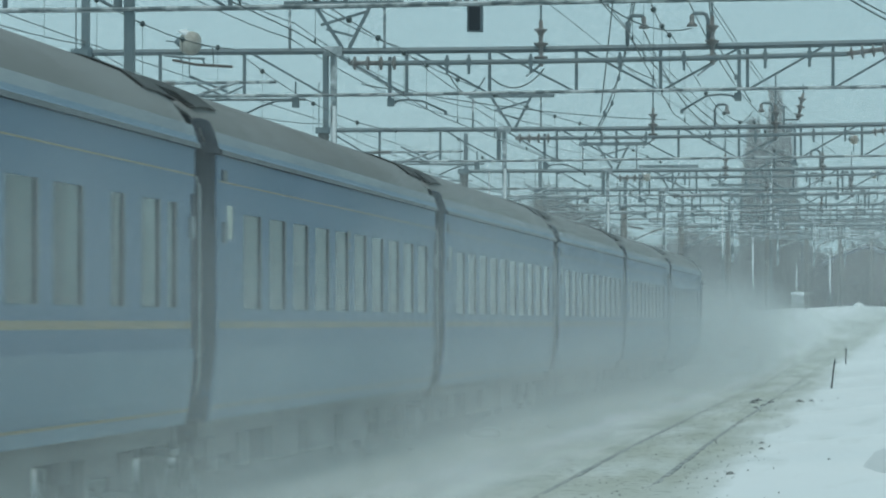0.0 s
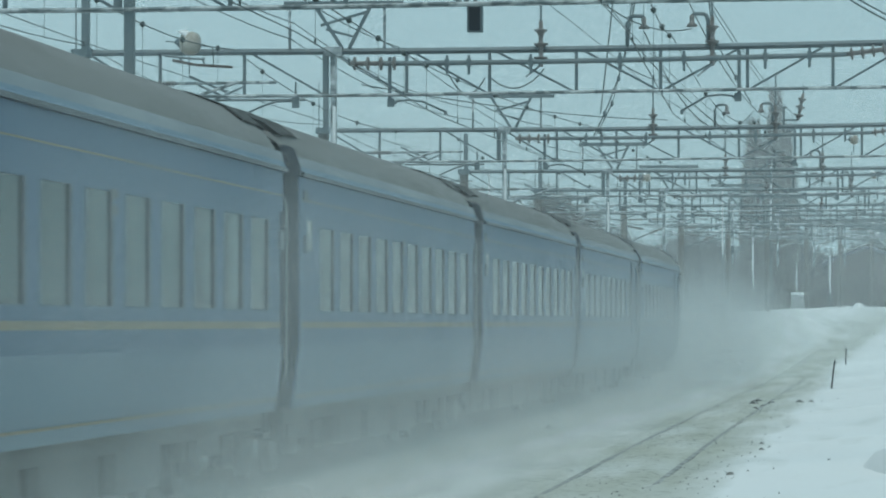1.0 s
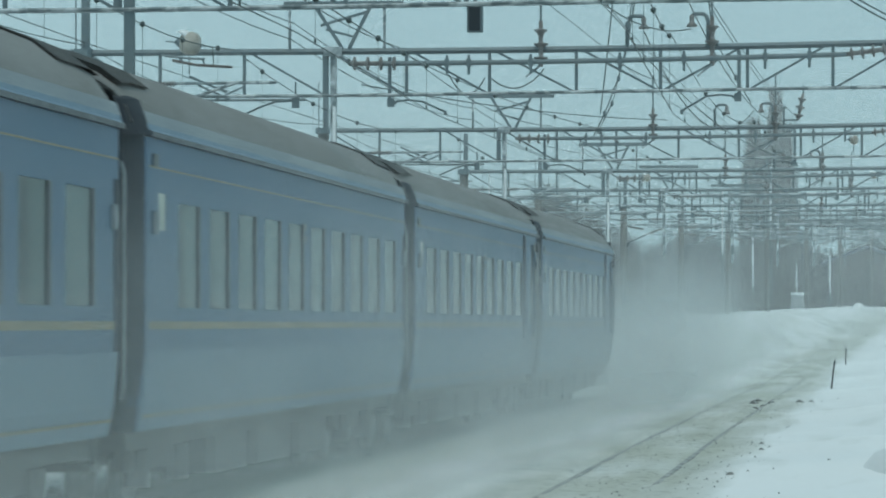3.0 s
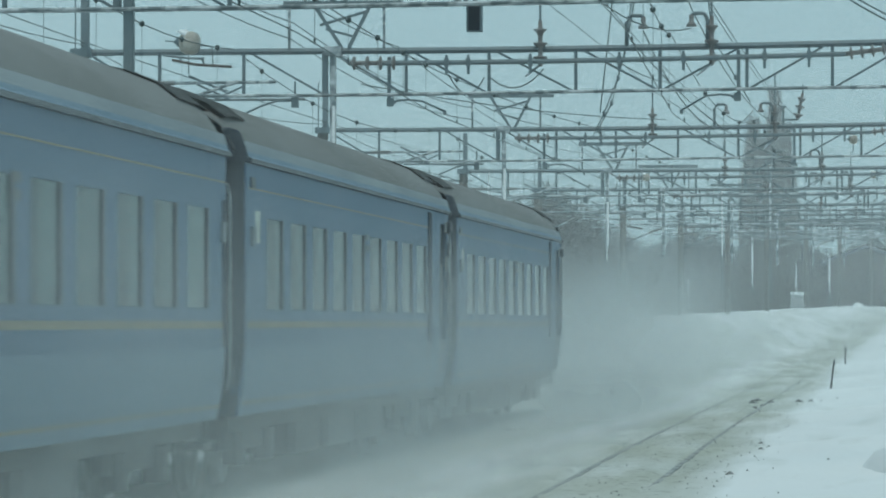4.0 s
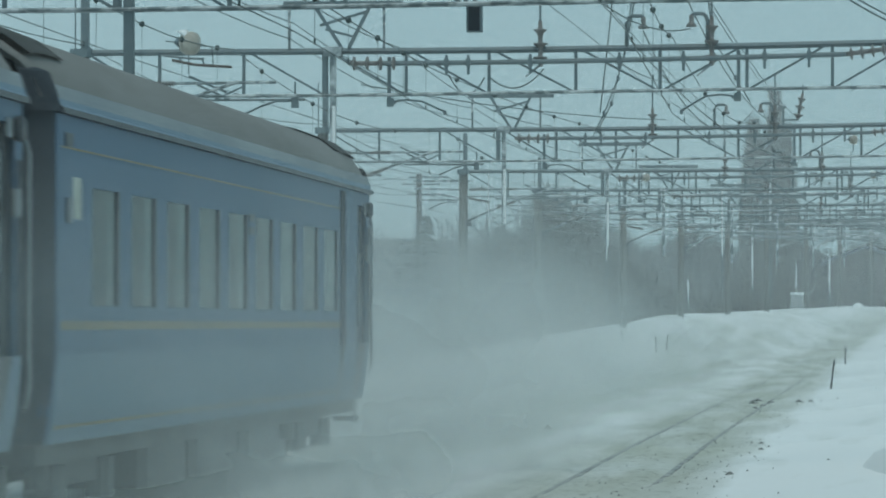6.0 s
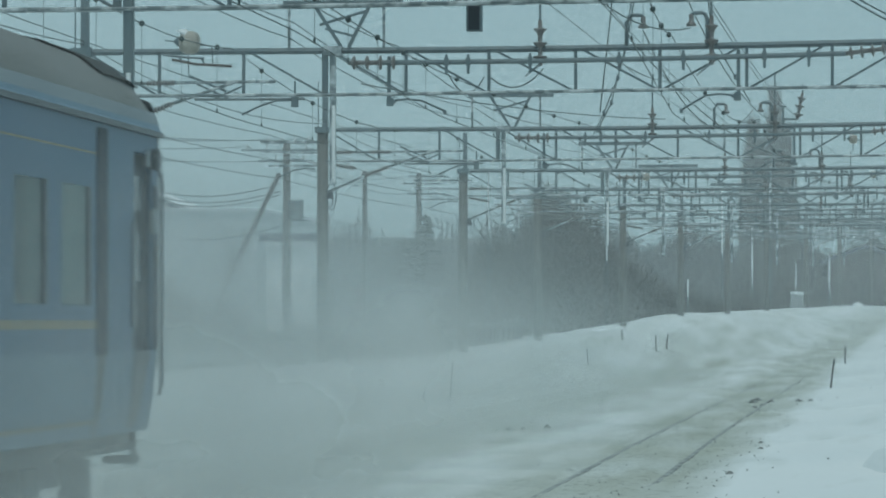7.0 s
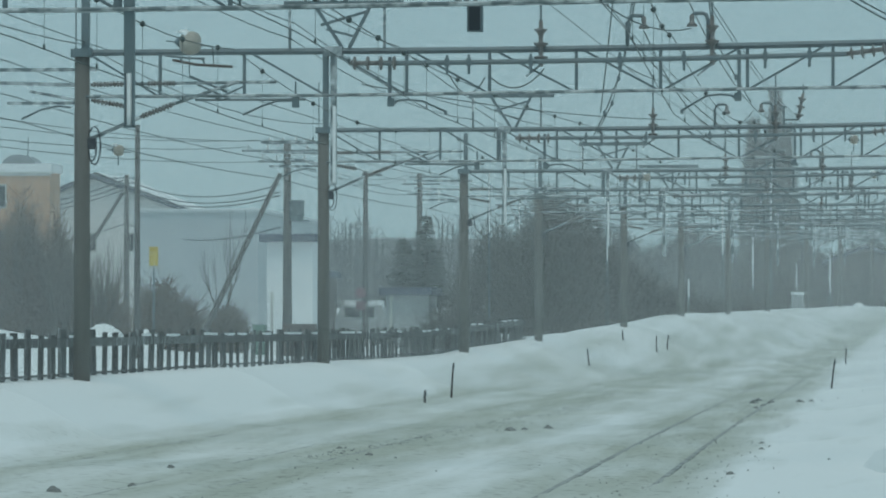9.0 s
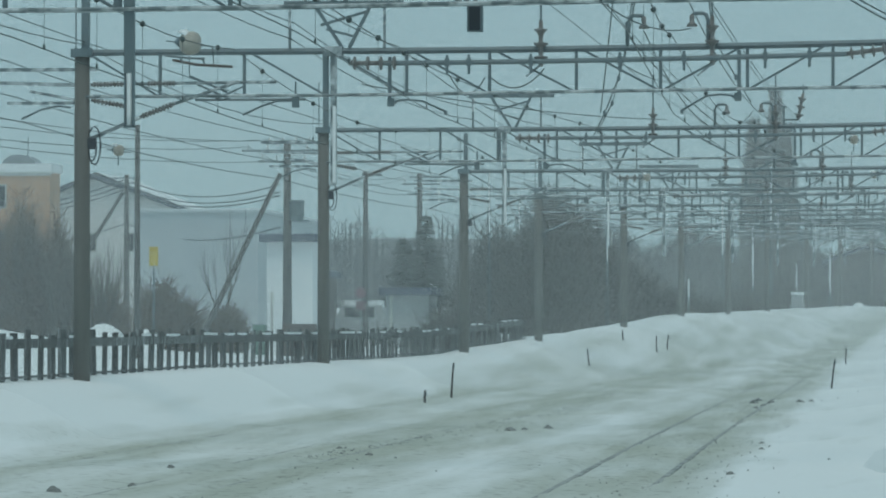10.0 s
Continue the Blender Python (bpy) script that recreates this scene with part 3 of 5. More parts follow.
def build_gantries():
    g = build_gantry()
    for i, (y, x) in enumerate(GANTRIES):
        m = pose(x, y, track_height(y) + {68: 0.05, 95.5: 0.03}.get(y, 0.0))
        if i == 1:
            g.matrix_basis = m
        else:
            made = copy_thing(g, m)
            if i == 0:
                bare_beam(made)
            if i > 3:
                for o in [o for o in made.children if o.name.startswith("snow_crust")]:
                    bpy.data.objects.remove(o)


build_gantries()


# ---- wires ----
SUPPORTS = [(-40, 0.0), (5, 0.0), *GANTRIES]


def run_wire(lateral, z, sag, r, name, label, y0=-40, y1=312, zig=0.0):
    """One wire hung from support to support."""
    w = thing(name, label, "wire", "overhead wires")
    s = Shape()
    pts = []
    sup = [p for p in SUPPORTS if y0 <= p[0] <= y1]
    for k, ((a, u), (b, v)) in enumerate(zip(sup, sup[1:])):
        n = 8
        for i in range(n + (1 if k == len(sup) - 2 else 0)):
            f = i / n
            st = zig * ((-1) ** k) * (1 - 2 * f)
            h = z(a + (b - a) * f) if callable(z) else z
            pts.append((lateral + u + (v - u) * f + st, a + (b - a) * f,
                        h + track_height(a) * (1 - f) + track_height(b) * f - sag * 4 * f * (1 - f) * ((b - a) / 27.0) ** 2))
    s.tube(pts, r, 4)
    part("strand", s, M_WIRE, w)
    return w


def catenary(lateral, zc, zm, sag, zig=0.15):
    """Contact wire, messenger wire and their droppers over one track."""
    run_wire(lateral, zc, 0.02, 0.0085, "contact_wire", "grooved copper contact wire over a track", zig=zig)
    m = run_wire(lateral, zm, sag, 0.0095, "messenger_wire", "steel messenger wire with droppers and round clips", zig=zig)
    k = 0
    for (a, u), (b, v) in zip(SUPPORTS[1:8], SUPPORTS[2:9]):
        for f in (0.1, 0.3, 0.5, 0.7, 0.9):
            y = a + (b - a) * f
            st = zig * ((-1) ** (k + 1)) * (1 - 2 * f)
            x = lateral + u + (v - u) * f + st
            h = track_height(a) * (1 - f) + track_height(b) * f
            top = (zm(y) if callable(zm) else zm) + h - sag * 4 * f * (1 - f) * ((b - a) / 27.0) ** 2
            part("dropper", Shape().bar((x, y, zc + h), (x, y, top), 0.006).box((x, y, zc + h + 0.02), (0.022, 0.05, 0.07)), M_WIRE, m)
            part("clip", Shape().lathe((x, y, top - 0.045), (x, y, top + 0.045), [(0, 0.012), (0.2, 0.035), (0.5, 0.045), (0.8, 0.035), (1, 0.012)], 8), M_WIRE, m, "", True)
        k += 1


catenary(-2.86, 5.27, 6.55, 0.55)
catenary(-6.86, 5.27, lambda y: float(np.interp(y, [40, 68, 95.5, 121], [5.75, 6.02, 6.40, 6.5])), 0.08)
catenary(-10.33, 5.22, 6.4, 0.55)
for lat, z, sg in ((-9.5, 6.57, 0.25), (-9.45, 6.84, 0.25), (-7.65, 6.42, 0.3), (-5.24, 7.23, -0.05), (-2.35, 7.12, 0.05), (-2.3, 6.93, 0.05), (-3.78, 6.70, 0.05),
                   (-14.4, 6.22, 0.1), (-14.15, 5.18, 0.1), (-14.35, 5.63, 0.08), (-13.05, 6.54, 0.02), (-13.05, 6.49, 0.35), (0.6, 6.3, 0.35)):
    run_wire(lat, z, sg, 0.009, "feeder_wire", "slack grey feeder wire strung between gantries")


def slack_cable(p, q, sag, r, label, group="yard cables"):
    w = thing("cable", label, "cable", group)
    p, q = Vector(p), Vector(q)
    s = Shape().tube([p.lerp(q, i / 14) - Vector((0, 0, sag * 4 * i / 14 * (1 - i / 14))) for i in range(15)], r, 5)
    part("strand", s, M_WIRE, w)


# jumper cables looped between the beam and the lines, and cross-feeders
for p, q, sg in (((-3.78, 68, 6.6), (-1.2, 95.5, 5.6), 0.5), ((-3.5, 68, 6.66), (-2.3, 95.5, 6.8), 1.0), ((-4.3, 48.5, 7.1), (-2.7, 68, 6.7), 0.6),
                 ((-4.0, 68, 7.4), (-4.25, 68.3, 5.3), 0.02), ((-4.2, 95, 7.4), (-4.0, 68, 6.2), 0.1), ((-2.9, 68, 7.5), (-1.9, 95.5, 6.5), 0.4),
                 ((-0.8, 48.5, 6.2), (1.2, 55, 5.6), 0.1), ((-0.75, 48.5, 6.1), (1.25, 55, 5.5), 0.1), ((-6.1, 68, 5.9), (-5.2, 68.2, 6.05), 0.25),
                 ((-6.8, 68, 5.95), (-6.2, 68.1, 5.9), 0.3), ((-8.29, 68, 5.79), (-4.38, 95.5, 6.55), 0.12)):
    slack_cable(p, q, sg, 0.011, "thin black jumper cable between overhead lines")


def balance_weight(x, y, z, r):
    """A pale drum-like ball on a wire, with a dark end cap."""
    b = thing("line_tensioner", "pale rounded tensioner drum with dark cap on a wire", "tensioner", "tensioners")
    b.location = (x, y, z)
    part("drum", Shape().lathe((-0.75 * r, 0, 0), (0.95 * r, 0, 0), [(0, 0.62 * r), (0.12, 0.85 * r), (0.35, r), (0.65, r), (0.88, 0.82 * r), (1, 0.5 * r)], 18), M_BALL, b, "", True)
    part("cap", Shape().lathe((-1.25 * r, 0, 0.1 * r), (-0.7 * r, 0, 0.1 * r), [(0, 0.12 * r), (0.3, 0.25 * r), (0.5, 0.42 * r), (1, 0.48 * r)], 12), M_STEEL, b, "dark steel cap", True)
    part("snow_cap", Shape().lathe((-0.35 * r, -0.1 * r, 0.62 * r), (-0.1 * r, -0.1 * r, 1.05 * r), [(0, 0.75 * r), (0.5, 0.6 * r), (0.9, 0.25 * r), (1, 0.05)], 12), M_SNOWCAP, b, "cap of snow", True)
    part("rod", Shape().tube([(-2.0 * r, 0, 0.2 * r), (2.2 * r, 0, -0.35 * r)], 0.012, 5), M_STEEL, b)
    part("stem", Shape().bar((0, 0, -r * 0.9), (0, 0, -r * 2.6), 0.02), M_STEEL, b)


balance_weight(-11.2, 67.7, 6.49, 0.20)
balance_weight(-12.75, 69.5, 4.75, 0.10)
balance_weight(0.02, 96, 6.08, 0.11)
balance_weight(0.72, 140, 6.85, 0.13)
balance_weight(-6.0, 118, 6.0, 0.12)


def section_insulator(x, y, z):
    """A flat runner frame hung on the wires."""
    s = thing("section_insulator", "slender brown runner frame hung among the wires", "insulator", "section insulators")
    s.location = (x, y, z)
    part("runner", Shape().tube([(-0.55, 0, 0.10), (-0.1, 0, 0.05), (0.15, 0, 0.04)], 0.022, 6), M_STEEL, s)
    part("runner", Shape().tube([(-0.4, 0, 0.02), (0.0, 0, -0.06), (0.62, 0, -0.10)], 0.026, 6), M_CRATE, s)
    part("spacer", Shape().bar((-0.3, 0, 0.08), (-0.22, 0, -0.02), 0.03), M_STEEL, s)
    part("spacer", Shape().bar((0.1, 0, 0.05), (0.16, 0, -0.08), 0.03), M_STEEL, s)
    part("hanger", Shape().bar((0.3, 0, -0.08), (0.28, 0, 0.25), 0.015), M_WIRE, s)


section_insulator(-11.05, 67.5, 6.17)


def jumper(pts):
    """A hanging jumper cable with clamps on it."""
    w = thing("jumper_cable", "hanging jumper cable with small clamps", "cable", "jumper cables")
    part("strand", Shape().tube(pts, 0.012, 5), M_WIRE, w)
    for p in pts[1:-1]:
        part("clamp", Shape().lathe((p[0], p[1], p[2] - 0.06), (p[0], p[1], p[2] + 0.06), [(0, 0.015), (0.3, 0.035), (0.7, 0.035), (1, 0.015)], 7), M_STEEL, w)


jumper([(-4.35, 80, 8.2), (-4.45, 80, 7.3), (-4.62, 80, 6.6), (-4.75, 80, 6.1), (-5.05, 80, 5.5)])
jumper([(-4.28, 80, 8.2), (-4.5, 80, 7.0), (-4.72, 80, 6.35), (-4.9, 80, 5.9), (-5.12, 80, 5.45)])
jumper([(-2.85, 80, 8.3), (-2.75, 80, 7.4), (-2.3, 80, 6.6), (-2.0, 80, 6.1)])


def stand_insulator():
    """A leaning string of discs on a bracket that stands on a portal beam."""
    t = thing("bracket_insulator", "leaning porcelain disc insulator on a bracket over the beam", "insulator")
    part("bracket", Shape().bar((-1.62, 95.5, 6.27), (-1.62, 95.5, 6.83), 0.05).bar((-1.62, 95.5, 6.53), (-1.29, 95.5, 6.53), 0.045).bar((-1.70, 95.5, 6.83), (-1.54, 95.5, 6.83), 0.04), M_STEEL, t)
    part("disc_string", insulator_shape((-1.29, 95.5, 6.53), (-1.16, 95.5, 7.16), 0.125), M_PORCELAIN, t, "brown porcelain discs", True)
    part("rod", Shape().tube([(-1.16, 95.5, 7.16), (-1.16, 95.5, 7.36)], 0.02, 6), M_STEEL, t)


stand_insulator()


def hanging_box():
    b = thing("signal_box", "dark open-bottomed steel box hung under a beam", "box")
    b.location = (-4.58, 49, 5.63)
    part("shell", Shape().box((0, 0, -0.17), (0.19, 0.16, 0.34), chamfer=0.01), M_STEEL, b)
    part("face", Shape().box((0, -0.085, -0.17), (0.135, 0.012, 0.31)), M_RUBBER, b, "near-black panel")
    part("hook", Shape().bar((0, 0, 0), (0, 0, 0.08), 0.04), M_STEEL, b)


hanging_box()


# ---- the train: blue sleeping cars ----
TRAIN_X = -7.54
PITCH, BODY = 21.3, 20.4
SPEED = 15.5
TAIL0 = 144.3


def side_wall(holes, sign):
    """One long side with its window and door openings cut out, and their reveals."""
    s = Shape()
    half = BODY / 2 - 0.25
    xw = 1.45 * sign
    ys = sorted({-half, half, *[h[0] for h in holes], *[h[1] for h in holes]})
    zs = sorted({1.5, 3.36, *[h[2] for h in holes], *[h[3] for h in holes]})
    zs = [z for z in zs if 1.5 <= z <= 3.36]
    for a, b in zip(ys, ys[1:]):
        for c, d in zip(zs, zs[1:]):
            my, mz = (a + b) / 2, (c + d) / 2
            if any(h[0] < my < h[1] and h[2] < mz < h[3] for h in holes):
                continue
            s.add([(xw, a, c), (xw, b, c), (xw, b, d), (xw, a, d)], [(0, 1, 2, 3) if sign > 0 else (3, 2, 1, 0)])
    for h in holes:
        a, b, c, d = h
        xi = xw - 0.03 * sign
        s.add([(xw, a, c), (xw, b, c), (xw, b, d), (xw, a, d), (xi, a, c), (xi, b, c), (xi, b, d), (xi, a, d)],
              [(0, 1, 5, 4), (1, 2, 6, 5), (2, 3, 7, 6), (3, 0, 4, 7)])
    # rounded corners at both ends
    for e in (-1, 1):
        for i in range(4):
            a0, a1 = i / 4 * 1.5708, (i + 1) / 4 * 1.5708
            for (xa, za), (xb, zb) in (((1.36, 0.8), (1.41, 1.05)), ((1.41, 1.05), (1.45, 1.5)), ((1.45, 1.5), (1.45, 3.36))):
                f = lambda x, a: ((x - 0.25 + 0.25 * math.cos(a)) * sign, e * (half + 0.25 * math.sin(a)))
                s.add([(*f(xa, a0), za), (*f(xa, a1), za), (*f(xb, a1), zb), (*f(xb, a0), zb)], [(0, 1, 2, 3)])
    return s


ROOF = [(1.46, 3.36), (1.47, 3.43), (1.43, 3.50), (1.375, 3.66), (1.26, 3.82), (1.05, 3.98), (0.72, 4.11), (0.36, 4.185), (0.0, 4.21)]


def roof_loft(prof, ys, inset):
    """A roof shell from an arch profile; inset: how far it draws in at each station."""
    ring = prof + [(-x, z) for x, z in prof[-2::-1]]
    n = len(ring)
    s = Shape()
    vs = []
    for y, k in zip(ys, inset):
        for x, z in ring:
            vs.append((x * (1 - 0.05 * k), y, 3.36 + (z - 3.36) * (1 - 0.16 * k)))
    fs = [(i * n + k, i * n + k + 1, (i + 1) * n + k + 1, (i + 1) * n + k) for i in range(len(ys) - 1) for k in range(n - 1)]
    s.add(vs, fs)
    s.f += [tuple(range(n)), tuple(range(len(vs) - n, len(vs)))[::-1]]
    return s


def build_car(kind, label):
    """kind 0: a row of berth windows; 1: wide and narrow windows; 2: with a boarding door at its rear end."""
    c = thing("sleeping_car", label, "railway car", "cars of the train")
    half = BODY / 2
    rng = random.Random(kind + 5)
    wins = []
    if kind == 0:
        wins = [(-7.75 + 1.78 * i, 1.18) for i in range(10)]
    elif kind == 1:
        wins = [(-8.2, 0.55), *[(-6.8 + 1.78 * i, 1.18) for i in range(7)], (6.0, 0.6), (7.6, 0.9), (8.7, 0.45)]
    else:
        wins = [(-8.0 + 1.78 * i, 1.18) for i in range(9)]
    holes = [(y - w / 2, y + w / 2, 1.88, 2.83) for y, w in wins]
    door = None
    if kind == 2:
        door = (half - 1.4, half - 0.5, 1.5, 3.2)
        holes.append(door)
    sign_hole = (-half + 0.8, -half + 1.2, 2.56, 2.89)
    holes.append(sign_hole)
    body = part("body", side_wall(holes, 1).mesh("body", M_BLUE, weld=True), M_BLUE, c, "deep blue painted steel sides filmed with powder snow")
    # the tucked-in lower side is a paler, greyer blue than the wall above
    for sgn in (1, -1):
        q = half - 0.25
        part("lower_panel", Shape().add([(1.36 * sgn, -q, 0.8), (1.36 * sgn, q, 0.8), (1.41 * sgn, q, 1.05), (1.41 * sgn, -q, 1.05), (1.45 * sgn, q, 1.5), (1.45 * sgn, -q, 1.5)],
                                        [(0, 1, 2, 3), (3, 2, 4, 5)]), M_BLUE_PALE, c, "tucked-in lower side panel in paler blue")
    part("far_side", side_wall([], -1).mesh("far_side", M_BLUE, weld=True), M_BLUE, c)
    part("inner_wall", Shape().box((1.3, 0, 2.4), (0.02, BODY - 0.8, 1.6)).box((0, 0, 0.98), (2.6, BODY - 0.4, 0.3)), M_BED, c)
    q = half - 0.25
    # corners and one end wall are coloured near black to imitate the gap's shade
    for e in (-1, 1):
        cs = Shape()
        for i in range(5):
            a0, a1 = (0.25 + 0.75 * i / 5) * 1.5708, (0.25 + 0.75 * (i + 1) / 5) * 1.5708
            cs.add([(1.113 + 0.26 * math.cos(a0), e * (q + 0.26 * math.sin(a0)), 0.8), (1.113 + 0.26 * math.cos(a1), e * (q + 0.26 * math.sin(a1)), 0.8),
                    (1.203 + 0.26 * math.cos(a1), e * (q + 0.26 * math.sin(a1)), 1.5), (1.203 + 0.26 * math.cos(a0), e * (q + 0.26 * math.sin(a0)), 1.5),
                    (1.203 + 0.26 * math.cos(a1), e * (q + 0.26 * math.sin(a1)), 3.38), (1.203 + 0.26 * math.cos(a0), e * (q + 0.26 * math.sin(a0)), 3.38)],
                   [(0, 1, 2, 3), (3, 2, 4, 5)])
        part("corner_post", cs.mesh("corner_post", M_END_DARK, weld=True), M_END_DARK, c, "corner beside the gangway, coloured dark for the shade of the gap")
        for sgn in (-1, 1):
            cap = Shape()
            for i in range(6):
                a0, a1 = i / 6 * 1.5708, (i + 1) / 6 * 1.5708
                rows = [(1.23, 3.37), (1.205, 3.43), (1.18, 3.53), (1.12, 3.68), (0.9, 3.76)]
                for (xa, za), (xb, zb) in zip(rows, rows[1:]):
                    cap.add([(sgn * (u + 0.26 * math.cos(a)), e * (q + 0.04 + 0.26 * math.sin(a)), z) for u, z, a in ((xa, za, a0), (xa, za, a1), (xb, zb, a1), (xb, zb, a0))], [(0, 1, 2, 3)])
            part("roof_corner", cap, M_END_DARK, c, "rounded roof corner at the gangway, coloured dark for the shade of the gap", True)
        part("end_wall", Shape().box((0, e * (half - 0.06), 2.2), (2.42, 0.1, 2.75), chamfer=0.02), M_END_DARK if e < 0 else M_BLUE, c)
    roof = part("roof", roof_loft(ROOF[2:], [-half, -half + 0.1, -half + 0.4, -half + 1.2, 0, half - 1.2, half - 0.4, half - 0.1, half], [1, 0.6, 0.2, 0, 0, 0, 0.2, 0.6, 1]),
                M_ROOF, c, "grey roof dusted with snow", True)
    g, cant = Shape(), Shape()
    for sgn in (-1, 1):
        for strip, prof in ((cant, [(1.49, 3.41), (1.468, 3.43), (1.456, 3.475)]), (g, [(1.456, 3.475), (1.44, 3.53), (1.42, 3.585)])):
            for (xa, za), (xb, zb) in zip(prof, prof[1:]):
                strip.add([(xa * sgn, -half + 0.2, za), (xa * sgn, half - 0.2, za), (xb * sgn, half - 0.2, zb), (xb * sgn, -half + 0.2, zb)], [(0, 1, 2, 3)])
    part("cant_rail", cant, M_BLUE_PALE, c, "paler blue strip above the gutter")
    part("roof_shoulder", g, M_GUTTER, c, "pale snow-streaked roof shoulder")
    part("gutter", Shape().box((1.475, 0, 3.385), (0.05, BODY - 0.4, 0.045)).box((-1.475, 0, 3.385), (0.05, BODY - 0.4, 0.045)), M_FRAME, c, "dark rain gutter")
    # soot-dark roof ends by the gangway
    for e, ln in ((1, 1.9), (-1, 1.3)):
        a = half - ln
        st = [a, a + ln * 0.3, a + ln * 0.7, half - 0.12]
        prof = [(x * 1.012, z + 0.018) for x, z in ROOF[4:]]
        s = roof_loft(prof, [e * y for y in st], [0, 0, 0.0, 0.3])
        part("roof_end", s, M_ROOF_DARK, c, "dark bare roof panel beside the gangway", True)
    for z0, z1 in ((3.10, 3.116), (1.688, 1.758), (0.918, 0.945)):
        end = half - 0.3 if kind != 2 else half - 3.0
        x = 1.457 if z0 > 1.5 else 1.395
        part("stripe", Shape().add([(x, -half + 0.3, z0), (x, end, z0), (x + (0.006 if z0 < 1 else 0), end, z1), (x + (0.006 if z0 < 1 else 0), -half + 0.3, z1)], [(0, 1, 2, 3)]),
             M_GOLD, c, "gold stripe")
    for (y, w) in wins:
        fr = Shape()
        x = 1.447
        fr.box((x, y + w / 2 - 0.05, 2.355), (0.024, 0.10, 0.95))
        win = part("window", fr, M_FRAME, c, "dark rubber window edge")
        part("pane", Shape().box((1.441, y, 2.355), (0.006, w - 0.01, 0.94)), M_GLASS, win).visible_shadow = False
        k = rng.random()
        cur = w - 0.05 if k < 0.2 else w * (0.3 + 0.4 * rng.random())
        s = Shape()
        n = 14
        pts = [(1.424 + 0.006 * math.sin(i * 2.1 + y), y + w / 2 - 0.02 - cur * i / n) for i in range(n + 1)]
        for (xa, ya), (xb, yb) in zip(pts, pts[1:]):
            s.add([(xa, ya, 1.8), (xb, yb, 1.8), (xb, yb, 2.9), (xa, ya, 2.9)], [(0, 1, 2, 3)])
        part("curtain", s, M_CURTAIN, win, "pale drawn curtain")
    sg = part("sign_window", Shape().box((1.42, (sign_hole[0] + sign_hole[1]) / 2, 2.725), (0.05, 0.40, 0.33)), M_LAMP, c, "pale destination sign window")
    part("vent_plate", Shape().box((1.456, -half + 0.62, 3.17), (0.014, 0.3, 0.11)), M_FRAME, c, "small dark vent plate")
    # flat dark strip that widens the painted shade of the joint
    part("end_seal", Shape().box((1.453, half - 0.36, 2.22), (0.012, 0.2, 1.43)), M_END_DARK, c, "dark strip painted in for the shaded joint beside the gangway")
    for z in (2.70, 2.83):
        part("plate", Shape().box((1.455, 0.0, z - 0.02), (0.012, 0.34, 0.08)), M_FRAME, c, "small dark plate")
    for y in (half - 0.55, -half + 0.55):
        part("lamp_bracket", Shape().box((1.47, y, 2.62), (0.06, 0.09, 0.2), chamfer=0.02), M_GUTTER, c)
    part("grab_rail", Shape().tube([(1.43, half - 0.05, 1.1), (1.45, half, 1.2), (1.45, half, 3.0), (1.43, half - 0.05, 3.1)], 0.02, 6), M_GUTTER, c)
    if kind == 2:
        d = part("door", Shape().box((1.37, (door[0] + door[1]) / 2, 2.35), (0.03, 0.92, 1.7)), M_END_DARK, c, "recessed dark folding door")
        part("door_pane", Shape().box((1.388, (door[0] + door[1]) / 2 + 0.05, 2.55), (0.01, 0.42, 0.9)), M_GLASS_DARK, d)
        part("door_handle", Shape().tube([(1.47, door[0] - 0.1, 1.7), (1.47, door[0] - 0.1, 2.6)], 0.02, 6), M_GUTTER, d)
        # no recess is cut here: a flat dark patch imitates its shade
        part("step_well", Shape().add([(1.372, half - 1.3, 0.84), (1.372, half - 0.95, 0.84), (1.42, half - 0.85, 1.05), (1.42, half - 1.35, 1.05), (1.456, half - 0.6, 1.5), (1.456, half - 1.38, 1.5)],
                                      [(0, 1, 2, 3), (3, 2, 4, 5)]), M_FRAME, c, "flat dark patch painted for the shaded step recess under the door")
        part("panel_joint", Shape().add([(1.368, half - 2.92, 0.82), (1.368, half - 2.72, 0.82), (1.416, half - 2.72, 1.05), (1.416, half - 2.98, 1.05), (1.455, half - 2.7, 1.5), (1.455, half - 3.05, 1.5)],
                                        [(0, 1, 2, 3), (3, 2, 4, 5)]), M_FRAME, c)
        part("marker_lamp", Shape().lathe((1.44, half - 0.55, 3.16), (1.53, half - 0.55, 3.16), [(0, 0.08), (0.7, 0.1), (1, 0.08)], 12), M_FRAME, c, "small dark marker lamp", True)
        part("marker_plate", Shape().box((1.46, half - 0.78, 3.16), (0.02, 0.16, 0.14)), M_GUTTER, c)
        part("panel_joint", Shape().box((1.45, half - 2.9, 2.4), (0.03, 0.42, 1.85)), M_END_DARK, c, "dark vertical joint before the door")
    # gangway bellows behind
    s = Shape()
    for i in range(5):
        y = half + 0.02 + i * 0.19
        s.box((0, y + 0.06, 2.15), (1.25 if i % 2 else 1.15, 0.11, 2.3 if i % 2 else 2.2))
    part("gangway", s, M_RUBBER, c, "black folded gangway bellows")
    # underframe and bogies
    u = Shape().box((0, 0, 0.72), (2.5, BODY - 0.6, 0.18))
    part("underframe", u, M_UNDER, c)
    for y, ln in ((-3.6, 2.2), (-0.6, 2.6), (2.6, 2.4)):
        part("equipment_box", Shape().box((0.75, y, 0.5), (0.9, ln, 0.5), chamfer=0.08).box((-0.75, y, 0.5), (0.9, ln, 0.5), chamfer=0.08), M_UNDER, c, "snow-caked equipment box")
